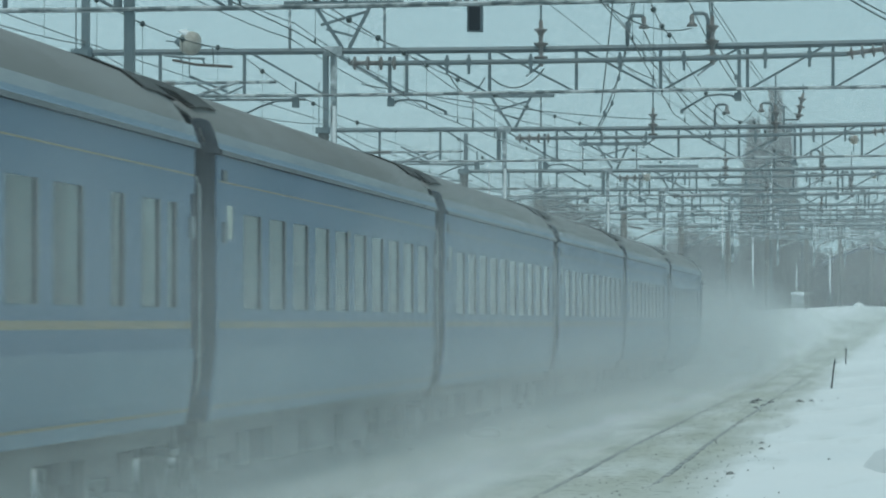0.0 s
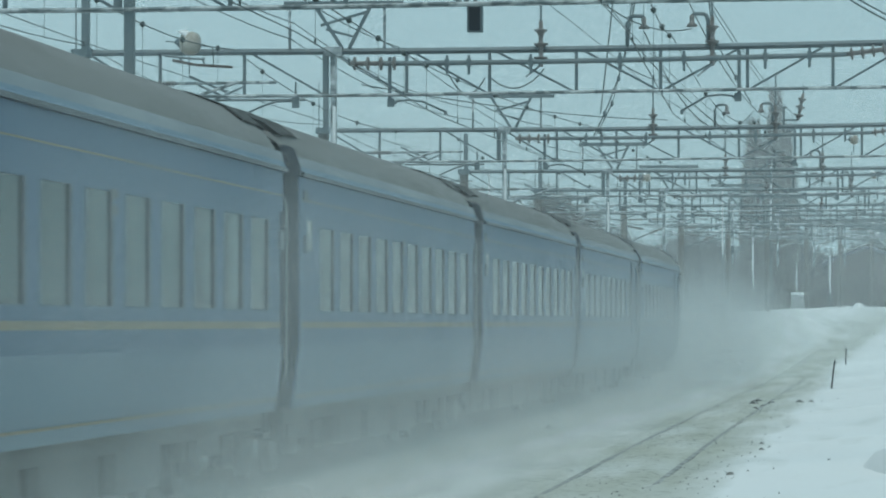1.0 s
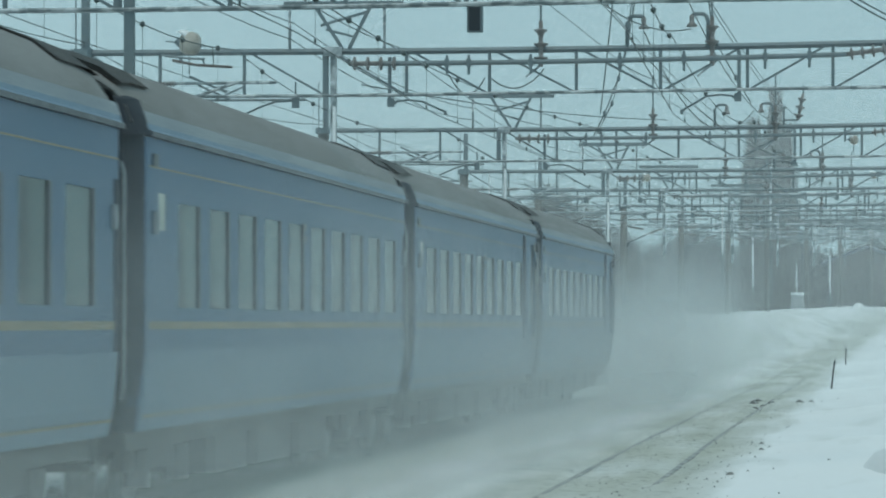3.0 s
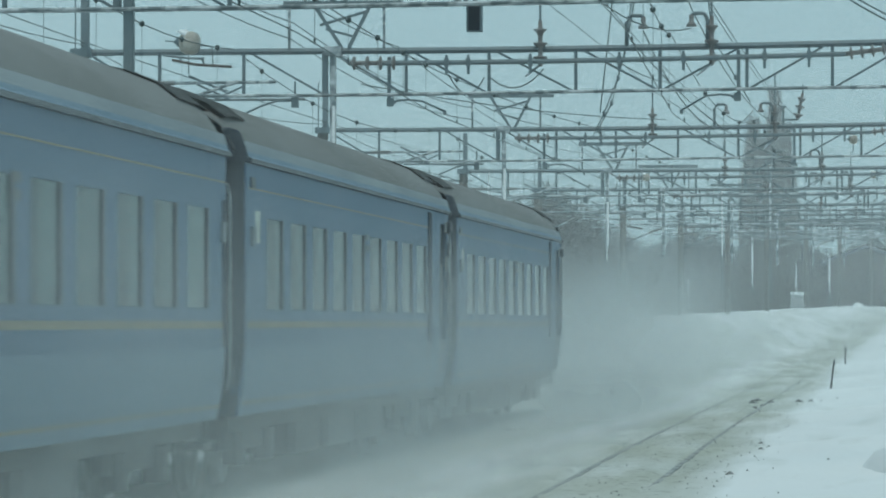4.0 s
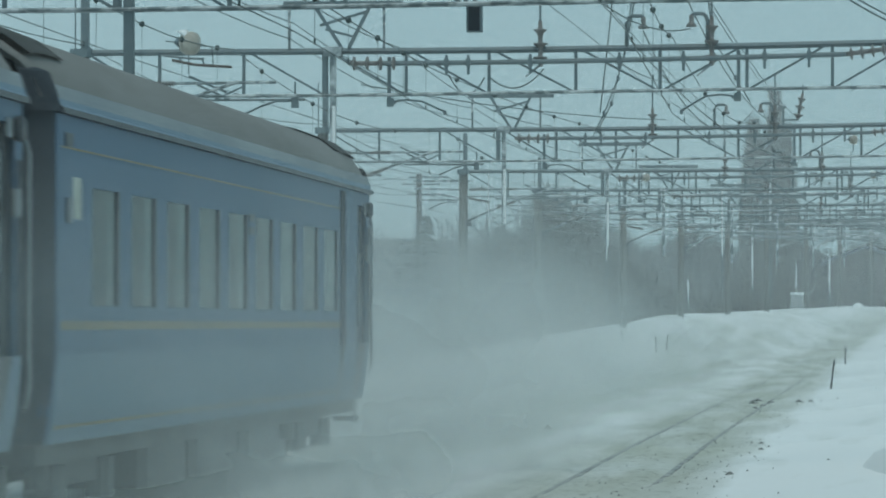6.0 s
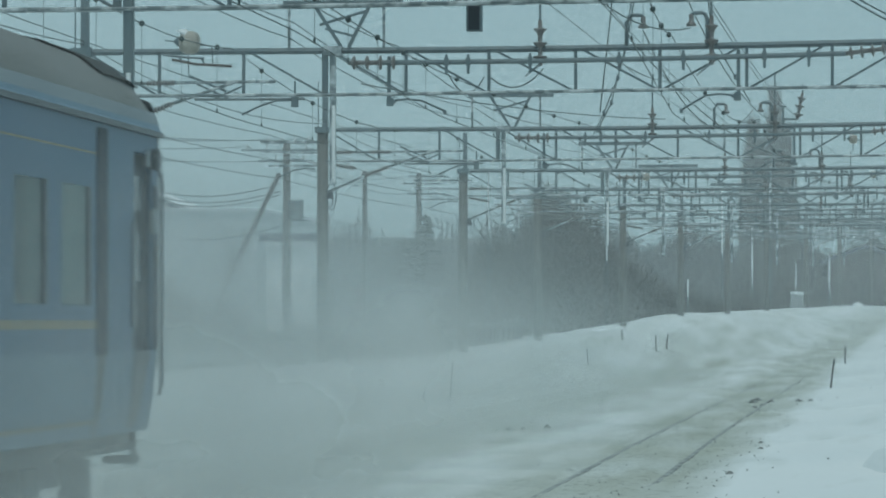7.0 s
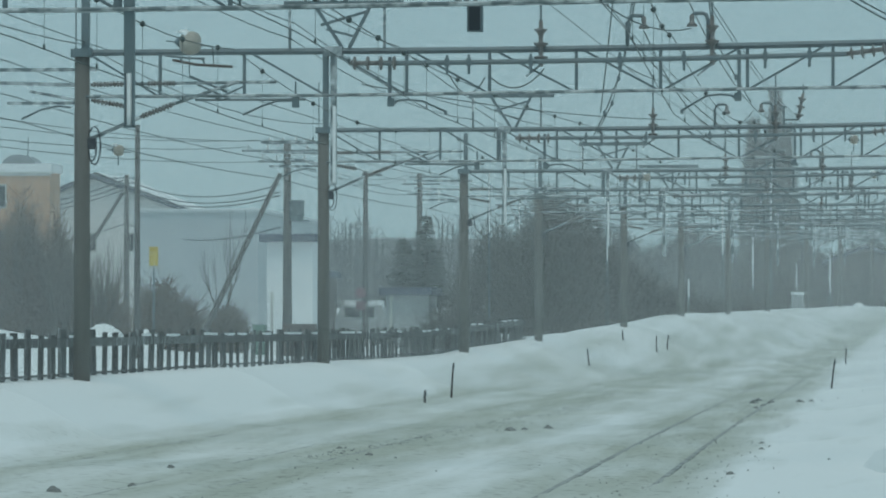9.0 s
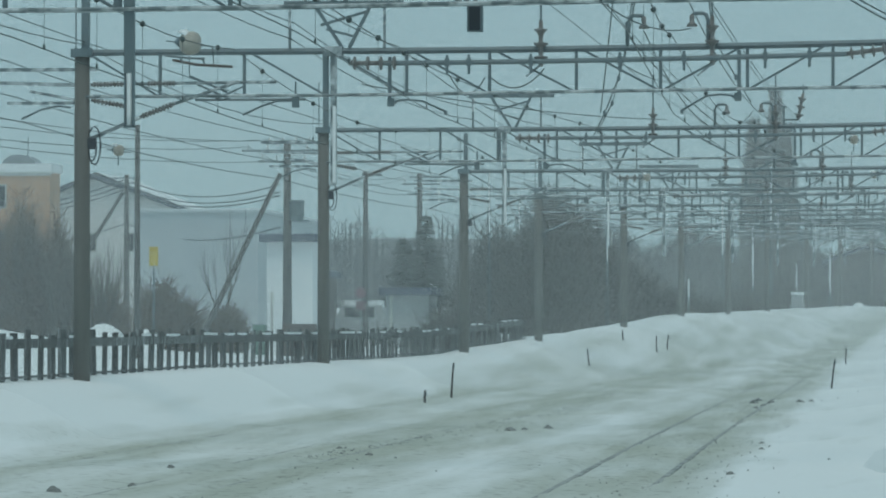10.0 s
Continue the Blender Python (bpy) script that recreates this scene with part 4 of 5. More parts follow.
    for y in (-7.2, 7.2):
        b = part("bogie", Shape().box((0.98, y, 0.55), (0.16, 2.9, 0.3), chamfer=0.05).box((-0.98, y, 0.55), (0.16, 2.9, 0.3), chamfer=0.05)
                 .box((0, y, 0.62), (2.1, 0.5, 0.25)), M_UNDER, c, "snow-caked bogie")
        for dy in (-1.05, 1.05):
            for sgn in (-1, 1):
                part("wheel", Shape().lathe((sgn * 0.46, y + dy, 0.38), (sgn * 0.6, y + dy, 0.38), [(0, 0.2), (0, 0.41), (0.15, 0.44), (0.25, 0.44), (0.3, 0.42), (1, 0.41), (1, 0.15)], 24), M_RAIL, b)
                part("axle_box", Shape().box((sgn * 1.05, y + dy, 0.42), (0.22, 0.34, 0.34), chamfer=0.06), M_UNDER, b)
    part("step", Shape().box((1.2, half - 0.6, 0.55), (0.25, 0.5, 0.06)).bar((1.3, half - 0.6, 0.8), (1.3, half - 0.6, 0.5), 0.05), M_UNDER, c)
    return c


PLAIN = "blue sleeping car with gold stripes, curtained windows and snowy roof"
CARS = []


def build_train():
    kinds = [2, 2, 0, 0, 0, 1]
    made = {}
    for i, k in enumerate(kinds):
        if k not in made:
            text = {0: PLAIN, 1: "blue sleeping car with gold stripes and uneven windows", 2: "blue sleeping car with a boarding door at its end"}[k]
            made[k] = build_car(k, text)
            CARS.append(made[k])
        else:
            CARS.append(copy_thing(made[k], pose(0, 0, 0)))
    # nothing is coupled behind the last car
    for o in [o for o in CARS[0].children if o.name.startswith("gangway")]:
        bpy.data.objects.remove(o)


build_train()


def car_pose(i, t, lag=0.0):
    """Where car i (0 is the last one) stands at t."""
    mid = TAIL0 - PITCH / 2 - i * PITCH - SPEED * t + lag
    a, b = mid - 7.2, mid + 7.2
    xa, xb = bend(a), bend(b)
    return pose(TRAIN_X + (xa + xb) / 2, mid, (track_height(a) + track_height(b)) / 2, math.degrees(math.atan2(track_height(b) - track_height(a), b - a)), 0,
                -math.degrees(math.atan2(xb - xa, b - a)))


# ---- powder snow whirled up by the train ----
def flake_mesh(name, centres, size, seed, flat=1.0):
    """Small loose triangles of powder snow at the given places; flat under 1 turns them across the line."""
    rg = np.random.default_rng(seed)
    n = len(centres)
    a = rg.normal(size=(n, 3)) * np.array([1.0, flat, 1.0])
    a /= np.linalg.norm(a, axis=1, keepdims=True)
    b = np.cross(a, rg.normal(size=(n, 3)) * np.array([1.0, 1.0 / flat, 1.0]))
    b /= np.linalg.norm(b, axis=1, keepdims=True)
    r = (size * rg.uniform(0.7, 1.3, n))[:, None] if np.ndim(size) == 0 else (size * rg.uniform(0.7, 1.3, n))[:, None]
    v = np.stack([centres + a * r, centres + (-0.5 * a + 0.866 * b) * r, centres + (-0.5 * a - 0.866 * b) * r], 1).reshape(-1, 3)
    me = bpy.data.meshes.new(name)
    me.vertices.add(3 * n)
    me.vertices.foreach_set("co", v.astype(np.float32).ravel())
    me.loops.add(3 * n)
    me.loops.foreach_set("vertex_index", np.arange(3 * n, dtype=np.int32))
    me.polygons.add(n)
    me.polygons.foreach_set("loop_start", np.arange(0, 3 * n, 3, dtype=np.int32))
    me.update()
    me.materials.append(M_FLAKE)
    return me


CLOUDS = []


def smooth(a, lo, hi):
    t = np.clip((a - lo) / (hi - lo), 0, 1)
    return t * t * (3 - 2 * t)


def veil_mesh(name, sheets, material=M_VEIL):
    """Billowing veils of airborne powder; each: grid of places (arrays x, y, z) and density."""
    co, dn, fs, k = [], [], [], 0
    for x, y, z, q in sheets:
        r, c = x.shape
        co.append(np.stack([x.ravel(), y.ravel(), z.ravel()], 1))
        dn.append(q.ravel())
        i = np.arange(r * c).reshape(r, c) + k
        keep = np.maximum(np.maximum(q[:-1, :-1], q[:-1, 1:]), np.maximum(q[1:, 1:], q[1:, :-1])) > 0.018
        fs.append(np.stack([i[:-1, :-1], i[:-1, 1:], i[1:, 1:], i[1:, :-1]], -1)[keep])
        k += r * c
    me = bpy.data.meshes.new(name)
    me.from_pydata(np.concatenate(co).tolist(), [], np.concatenate(fs).tolist())
    at = me.attributes.new("powder", "FLOAT", "POINT")
    at.data.foreach_set("value", np.concatenate(dn).astype(np.float32))
    me.materials.append(material)
    me.shade_smooth()
    return me


def cross_veil(yc, x0, x1, top, low, high, seed, foot=-0.3):
    """A veil across the line of travel: thick (low) near the ground, thin (high) above."""
    u, v = np.meshgrid(np.linspace(0, 1, 26), np.linspace(0, 1, 20))
    x = x0 + (x1 - x0) * u
    z = foot + (top - foot) * v
    y = yc + 1.2 * noise2(x * 0.45, z * 0.4, seed) + 0.25 * noise2(x * 1.2, z * 1.2, seed + 2) + 1.0 * (u - 0.5)
    crest = top * (0.72 + 0.5 * noise2(x * 0.6, z * 0.1, seed + 5))
    q = (high + (low - high) * np.exp(-np.maximum(z, 0) / 0.55)) * smooth(u, 0, 0.3) * (1 - smooth(u, 0.55, 1)) * (1 - smooth(z, crest * 0.5, crest)) * (0.2 + 0.8 * smooth(z, -0.02, 0.4))
    return x, y, z, q


def side_veil(xc, y0, y1, top, low, seed):
    """A veil along the train's foot."""
    u, v = np.meshgrid(np.linspace(0, 1, 60), np.linspace(0, 1, 16))
    y = y0 + (y1 - y0) * u
    z = -0.3 + (top + 0.3) * v
    x = xc + 0.5 * noise2(y * 0.16, z * 0.3, seed) + 0.4 * (1 - v)
    crest = top * (0.75 + 0.5 * noise2(y * 0.25, z * 0.05, seed + 4))
    q = low * (1 - smooth(z, crest * 0.25, crest)) * smooth(u, 0, 0.25) * (1 - smooth(u, 0.75, 1)) * (0.2 + 0.8 * smooth(z, -0.02, 0.4))
    return x, y, z, q


def build_clouds():
    label = "pale powder snow whirling beside the passing train"
    for i in range(7):
        thick = (1.4, 1.15, 1.0, 1.0, 1.0, 0.95, 0.9)[i]
        sheets = [cross_veil(-10.65 + 4.26 * (k + 0.5), 1.75, 5.2, 4.8, 0.26 * thick, 0.125 * thick, 11 * i + k) for k in range(5)]
        sheets += [side_veil(x, -14.5, 14.5, top, 0.14, 50 + 7 * i + j) for j, (x, top) in enumerate(((2.2, 1.45), (2.6, 1.3), (3.0, 1.15), (3.5, 0.95)))]
        ob = tagged(new("snow_cloud", veil_mesh("snow_cloud", sheets)), label, "snow cloud", "snow clouds of the train", "stuff")
        CLOUDS.append((ob, i))
    for j, (lo, hi, x0, x1, top) in enumerate(((0.34, 0.23, -4.0, 5.8, 5.0), (0.21, 0.105, -5.0, 5.8, 4.6), (0.14, 0.055, -6, 5.8, 3.9), (0.08, 0.03, -6, 5.8, 3.0))):
        sheets = [cross_veil(-10.65 + 5.3 * (k + 0.5), x0, x1, top, lo, hi, 200 + 9 * j + k) for k in range(4)]
        ob = tagged(new("snow_trail", veil_mesh("snow_trail", sheets)), "thin powder snow trailing behind the train", "snow cloud", "snow clouds of the train", "stuff")
        CLOUDS.append((ob, -1 - j))


build_clouds()
AIR = []


def build_blowing_snow():
    """Sheets of fine snow blowing across the yard, one behind the other."""
    for k, (y0, q) in enumerate(((60, 0.045), (82, 0.05), (104, 0.06), (135, 0.055), (165, 0.055), (198, 0.055), (235, 0.055), (275, 0.055), (325, 0.06), (370, 0.06))):
        u, v = np.meshgrid(np.linspace(0, 1, 40), np.linspace(0, 1, 24))
        x0, x1, top = -0.26 * y0 - 25, 0.06 * y0 + 25, 14 + 0.14 * y0
        x = x0 + (x1 - x0) * u
        z = -1 + (top + 1) * v
        y = y0 + 3 * noise2(x * 0.12, z * 0.1, 300 + k) + noise2(x * 0.4, z * 0.5, 330 + k)
        d = q * smooth(u, 0, 0.15) * (1 - smooth(u, 0.85, 1)) * (1 - 0.8 * smooth(v, 0.7, 1)) * (1 + 0.2 * np.exp(-np.maximum(z, 0) / 3.0))
        ob = tagged(new("blowing_snow", veil_mesh("blowing_snow", [(x, y, z, d)], M_AIR)), "faint sheet of fine snow blowing across the yard", "blowing snow", "sheets of blowing snow", "stuff")
        AIR.append(ob)


build_blowing_snow()


def build_snowfall():
    """Single flakes drifting over the yard."""
    rg = np.random.default_rng(11)
    n = 1800
    y = rg.uniform(60, 330, n)
    x = rg.uniform(-0.23 * y - 8, 0.05 * y + 8, n)
    z = rg.uniform(0.05, 1, n) * (2.5 + 0.035 * y)
    me = flake_mesh("falling_snow", np.stack([x, y, z], 1), 0.0002 * y, 12)
    return tagged(new("falling_snow", me), "small single flakes of wind-driven snow", "falling snow", kind="stuff")


SNOWFALL = build_snowfall()


# ---- fence of old sleepers along the yard ----
def build_fence():
    f = thing("sleeper_fence", "dark weathered fence of upright old sleepers at a snow bank", "fence")
    rng = random.Random(4)
    shapes = []
    for i in range(6):
        w, h = 0.24 + 0.02 * i, 1.22 + 0.03 * (i % 3)
        shapes.append(Shape().box((0, 0, h / 2), (0.055 + 0.006 * (i % 4), w, h), chamfer=0.014).mesh("sleeper_post", M_WOOD))
    y = 46.0
    while y < 139:
        x = -13.62 + swing(y)
        z = 0.33 + max(0.0, ground_z(x + 0.3, y) - 0.8)
        p = new("sleeper_post", shapes[rng.randrange(6)])
        p.parent = f
        p.matrix_basis = pose(x, y, z + rng.uniform(-0.03, 0.03), rng.uniform(-2, 2), rng.uniform(-1.5, 1.5), rng.uniform(-6, 6))
        y += (1.08 if y < 66 else 0.88 if y < 92 else 0.62) + rng.uniform(-0.1, 0.1)
    ys = [46, 57, 68, 82, 95.5, 108, 121, 130, 139]
    for z, h in ((0.85, 0.04), (1.40, 0.16)):
        for a, b in zip(ys, ys[1:]):
            part("rail_board", Shape().bar((-13.56 + swing(a), a, z + max(0, ground_z(-13.3 + swing(a), a) - 0.8)), (-13.56 + swing(b), b, z + max(0, ground_z(-13.3 + swing(b), b) - 0.8)), 0.04, h), M_WOOD, f)
    for _ in range(40):
        yy = rng.uniform(60, 137)
        part("snow_cap", Shape().box((-13.58 + swing(yy), yy, 1.5 + max(0, ground_z(-13.3 + swing(yy), yy) - 0.8)), (0.09, rng.uniform(0.3, 1.2), 0.05), chamfer=0.03), M_SNOWCAP, f)


build_fence()


# ---- snow stakes ----
def stake(x, y, h, lean):
    s = thing("snow_stake", "thin dark stake leaning in the snow", "stake", "snow stakes")
    z = ground_z(x, y)
    s.matrix_basis = pose(x, y, z - 0.25, 0, lean, 0)
    part("shaft", Shape().tube([(0, 0, 0), (0, 0, h * 0.5 + 0.25), (0.012, 0, h + 0.25)], [0.028, 0.027, 0.022], 7), M_STAKE, s)
    part("band", Shape().lathe((0.012, 0, h + 0.12), (0.012, 0, h + 0.2), [(0, 0.03), (1, 0.029)], 7), M_RUBBER, s)


for x, y, h, lean in ((-9.56, 96, 0.84, 3), (-9.23, 87, 0.28, 0), (-8.81, 136, 0.6, -8), (-7.44, 154, 0.65, -2), (-7.23, 157.5, 0.6, 4), (-8.63, 153, 0.4, -8),
                      (-0.6, 107, 0.78, 6), (-0.29, 157.5, 0.64, 0)):
    stake(x, y, h, lean)


# ---- lumps of ice and ballast ----
def lump(x, y, r, material, label):
    s = thing("snow_lump" if material is M_SNOWCAP else "ballast_stone", label, "lump", "lumps by the track")
    rng = random.Random(int(x * 100 + y * 7))
    v = Shape().lathe((0, 0, -r * 0.3), (0, 0, r * 0.7), [(0, r * 0.8), (0.3, r), (0.65, r * 0.8), (0.9, r * 0.4), (1, 0.02)], 9)
    v.v = [(a * rng.uniform(0.7, 1.4), b * rng.uniform(0.7, 1.5), c * rng.uniform(0.7, 1.1)) for a, b, c in v.v]
    part("chunk", v, material, s)
    s.location = (x, y, ground_z(x, y))


for x, y, r in ((-5.2, 69, 0.09), (-2.25, 91.7, 0.12), (-2.2, 94, 0.09), (-1.19, 90, 0.09), (-8.42, 49.5, 0.05), (-7.4, 58, 0.05), (-1.98, 89.5, 0.07), (-1.85, 92, 0.07), (-2.1, 87, 0.06), (-1.35, 60, 0.04), (-1.42, 47, 0.05), (-0.95, 92, 0.06), (-8.5, 42.5, 0.09), (-8.0, 44.5, 0.05),
                (-5.6, 66, 0.09), (-5.45, 67, 0.06), (-0.35, 93, 0.03), (-0.7, 91, 0.03), (-6.6, 55, 0.05), (-0.3, 50, 0.02), (-1.3, 57.5, 0.04)):
    lump(x, y, r, M_CLOD, "dark clod of frozen ballast on the snow")


def snow_heap(x, y, rx, ry, h):
    s = Shape()
    rings = [(1, -0.15), (0.85, 0.35), (0.6, 0.72), (0.3, 0.94), (0.04, 1.0)]
    rng = random.Random(int(abs(x * 31 + y)))
    n = 14
    vs = []
    for r, q in rings:
        for k in range(n):
            px = x + math.cos(6.283 * k / n) * rx * r * rng.uniform(0.85, 1.15)
            py = y + math.sin(6.283 * k / n) * ry * r * rng.uniform(0.85, 1.15)
            vs.append((px, py, ground_z(px, py) + h * q - (0.12 if q < 0 else 0)))
    fs = [(i * n + k, i * n + (k + 1) % n, (i + 1) * n + (k + 1) % n, (i + 1) * n + k) for i in range(len(rings) - 1) for k in range(n)]
    fs.append(tuple(range(len(vs) - n, len(vs))))
    s.add(vs, fs)
    ob = tagged(new("snow_heap", s.mesh("snow_heap", M_GROUND, True)), "rounded heap of ploughed snow", "snow heap", "snow heaps")
    return ob


snow_heap(-2.7, 292, 0.7, 1.2, 0.5)
snow_heap(1.75, 46, 1.75, 4.5, 0.42)
snow_heap(0.4, 292, 0.45, 1.2, 0.32)


def gravel():
    """Crumbs of ballast and ice scattered along the near track."""
    rg = np.random.default_rng(5)
    s = Shape()
    for _ in range(600):
        y = 36 + 110 * rg.random() ** 1.6
        u = rg.choice([rg.normal(-2.5, 0.55), rg.normal(-1.6, 0.35), rg.normal(-6.2, 0.4)], p=[0.55, 0.25, 0.2])
        x = u + bend(y)
        r = 0.008 + 0.014 * rg.random() ** 2
        z = ground_z(x, y) + 0.3 * r
        a = [(x + r * rg.uniform(0.6, 1.2) * math.cos(k * 1.57 + 0.4), y + r * 1.4 * rg.uniform(0.6, 1.2) * math.sin(k * 1.57 + 0.4), z - 0.5 * r) for k in range(4)]
        s.add(a + [(x, y, z + r * 0.8)], [(0, 1, 4), (1, 2, 4), (2, 3, 4), (3, 0, 4)])
    for _ in range(420):
        y = 54 + 46 * rg.random() ** 1.3
        x = float(np.interp(y, [54, 58, 71, 78, 100], [-7.35, -7.1, -6.5, -6.05, -6.15])) + rg.normal(0, 0.13 + 0.002 * (y - 54)) + bend(y)
        r = 0.02 + 0.035 * rg.random() ** 2
        z = ground_z(x, y)
        a = [(x + r * rg.uniform(0.6, 1.2) * math.cos(k * 1.57 + 0.4), y + r * 3 * rg.uniform(0.6, 1.2) * math.sin(k * 1.57 + 0.4), z - 0.4 * r) for k in range(4)]
        s.add(a + [(x, y, z + r * 0.35)], [(0, 1, 4), (1, 2, 4), (2, 3, 4), (3, 0, 4)])
    tagged(new("ballast_crumbs", s.mesh("ballast_crumbs", M_CLOD)), "crumbs of ballast and dirty ice along the track", "gravel", kind="stuff")


gravel()


# ---- utility poles behind the fence ----
def utility_pole(x, y, top, r, arms=(), stay=None, box=None, label="concrete utility pole with cross-arms and wires"):
    u = thing("utility_pole", label, "utility pole", "utility poles")
    part("pole", Shape().lathe((x, y, ground_z(x, y) - 0.3), (x, y, top), [(0, r * 1.25), (1, r * 0.85)], 12), M_POLE, u, "", True)
    for z, a, b in arms:
        part("cross_arm", Shape().bar((x + a, y, z), (x + b, y, z), 0.07, 0.08), M_STEEL, u)
        k = 4
        for i in range(k):
            xx = x + a + (b - a) * (i + 0.3) / k
            part("pin_insulator", insulator_shape((xx, y, z + 0.03), (xx, y, z + 0.26), 0.055, 7), M_WHITE_PORC, u, "", True)
    if stay:
        part("stay_pole", Shape().tube([stay[0], stay[1]], [0.10, 0.13], 9), M_POLE, u)
    if box:
        bx, bz = box
        part("transformer", Shape().lathe((x + bx, y, bz - 0.4), (x + bx, y, bz + 0.4), [(0, 0.28), (0.05, 0.32), (0.9, 0.32), (0.93, 0.36), (1, 0.3)], 14), M_STEEL, u, "grey pole transformer", True)
        part("bracket", Shape().bar((x, y, bz - 0.45), (x + bx * 2.4, y, bz - 0.45), 0.07), M_STEEL, u)
    return u


utility_pole(-23.2, 165, 9.2, 0.17, ((9.15, -0.9, 1.3), (8.85, -1.9, 1.4), (8.4, -1.2, 1.1)), ((-23.5, 165, 7.9), (-26.9, 165, 0.9)), (0.38, 6.4))
utility_pole(-25.4, 210, 9.7, 0.14, ((9.5, -0.2, 0.9),))
utility_pole(-24.7, 230, 10.3, 0.17, ((10.1, -0.6, 1.6), (9.7, -1.0, 1.2), (9.1, -0.7, 1.5)))
utility_pole(-25.0, 140, 8.7, 0.10, ())
utility_pole(-41.7, 230, 10.3, 0.15, ((10.1, -0.8, 0.8), (9.8, -0.7, 0.7)), ((-41.9, 230, 9.3), (-44.6, 230, 5.0)))
for za, zb in ((10.05, 7.45), (9.75, 7.15), (9.5, 7.0), (7.5, 5.7)):
    slack_cable((-41.7, 230, za), (-23.5, 165, zb), 0.75, 0.03, "thick black service cable between utility poles")
    slack_cable((-60, 260, za - 0.4), (-41.7, 230, za), 0.9, 0.03, "thick black service cable between utility poles")
for z, dx in ((9.3, -0.8), (9.3, 0.9), (9.0, -1.6), (8.5, 0.8)):
    slack_cable((-23.2 + dx, 165, z), (-24.7 + dx * 0.8, 230, z + 0.9), 0.8, 0.016, "overhead service wire between utility poles")
    slack_cable((-23.2 + dx, 165, z), (-27.5 + dx, 60, z - 1.0), 1.2, 0.014, "overhead service wire between utility poles")


def plastered_post(x, y, z0, z1, r):
    """A slim post whose windward face is plastered with snow."""
    p = thing("line_post", "slim steel post plastered white with driven snow", "post", "snow-plastered posts")
    part("post", Shape().tube([(x, y, ground_z(x, y) - 0.3), (x, y, z1)], r * 0.8, 7), M_STEEL, p)
    part("snow_crust", Shape().tube([(x + 0.01, y - r * 0.7, z0), (x, y - r * 0.75, (z0 + z1) / 2), (x + 0.01, y - r * 0.7, z1)], [r * 0.6, r, r * 0.7], 7), M_SNOWCAP, p)


for x, y, z0, z1, r in ((-5.45, 270, 7.3, 12.2, 0.075), (-6.7, 272, 4.2, 8.3, 0.06), (-7.7, 240, 5.8, 9.6, 0.06), (-1.65, 290, 3.9, 6.6, 0.06), (-12.6, 140, 4.9, 7.0, 0.03), (-9.7, 160, 4.2, 5.6, 0.03),
                        (-8.1, 200, 3.0, 3.9, 0.05), (-4.3, 310, 3.4, 6.2, 0.05), (-16.9, 205, 6.0, 8.0, 0.04), (-12.4, 208, 4.6, 6.2, 0.04)):
    plastered_post(x, y, z0, z1, r)


# ---- buildings ----
def warehouse():
    b = thing("warehouse", "pale ribbed steel warehouse behind the fence", "warehouse")
    s = Shape()
    x0, x1, y0, y1 = -35.9, -29.6, 200, 226
    s.box(((x0 + x1) / 2, (y0 + y1) / 2, 4.0), (x1 - x0, y1 - y0, 6.5))
    part("wall", s, M_SIDING, b)
    n = 42
    for i in range(n):
        x = x0 + (x1 - x0) * (i + 0.5) / n
        part("rib", Shape().box((x, y0 - 0.02, 4.0), (0.045, 0.05, 6.5)), M_SIDING, b)
    e = Shape().box(((x0 + x1) / 2, (y0 + y1) / 2, 7.3), (x1 - x0 + 0.3, y1 - y0 + 0.3, 0.1))
    for i in range(n):
        e.box((x0 + (x1 - x0) * (i + 0.5) / n, y0 - 0.17, 7.37), (0.08, 0.1, 0.08))
    part("eave", e, M_SIDING, b)
    part("roof_snow", Shape().box(((x0 + x1) / 2, (y0 + y1) / 2 + 0.5, 7.42), (x1 - x0, y1 - y0 - 1, 0.14)), M_SNOWCAP, b)


warehouse()


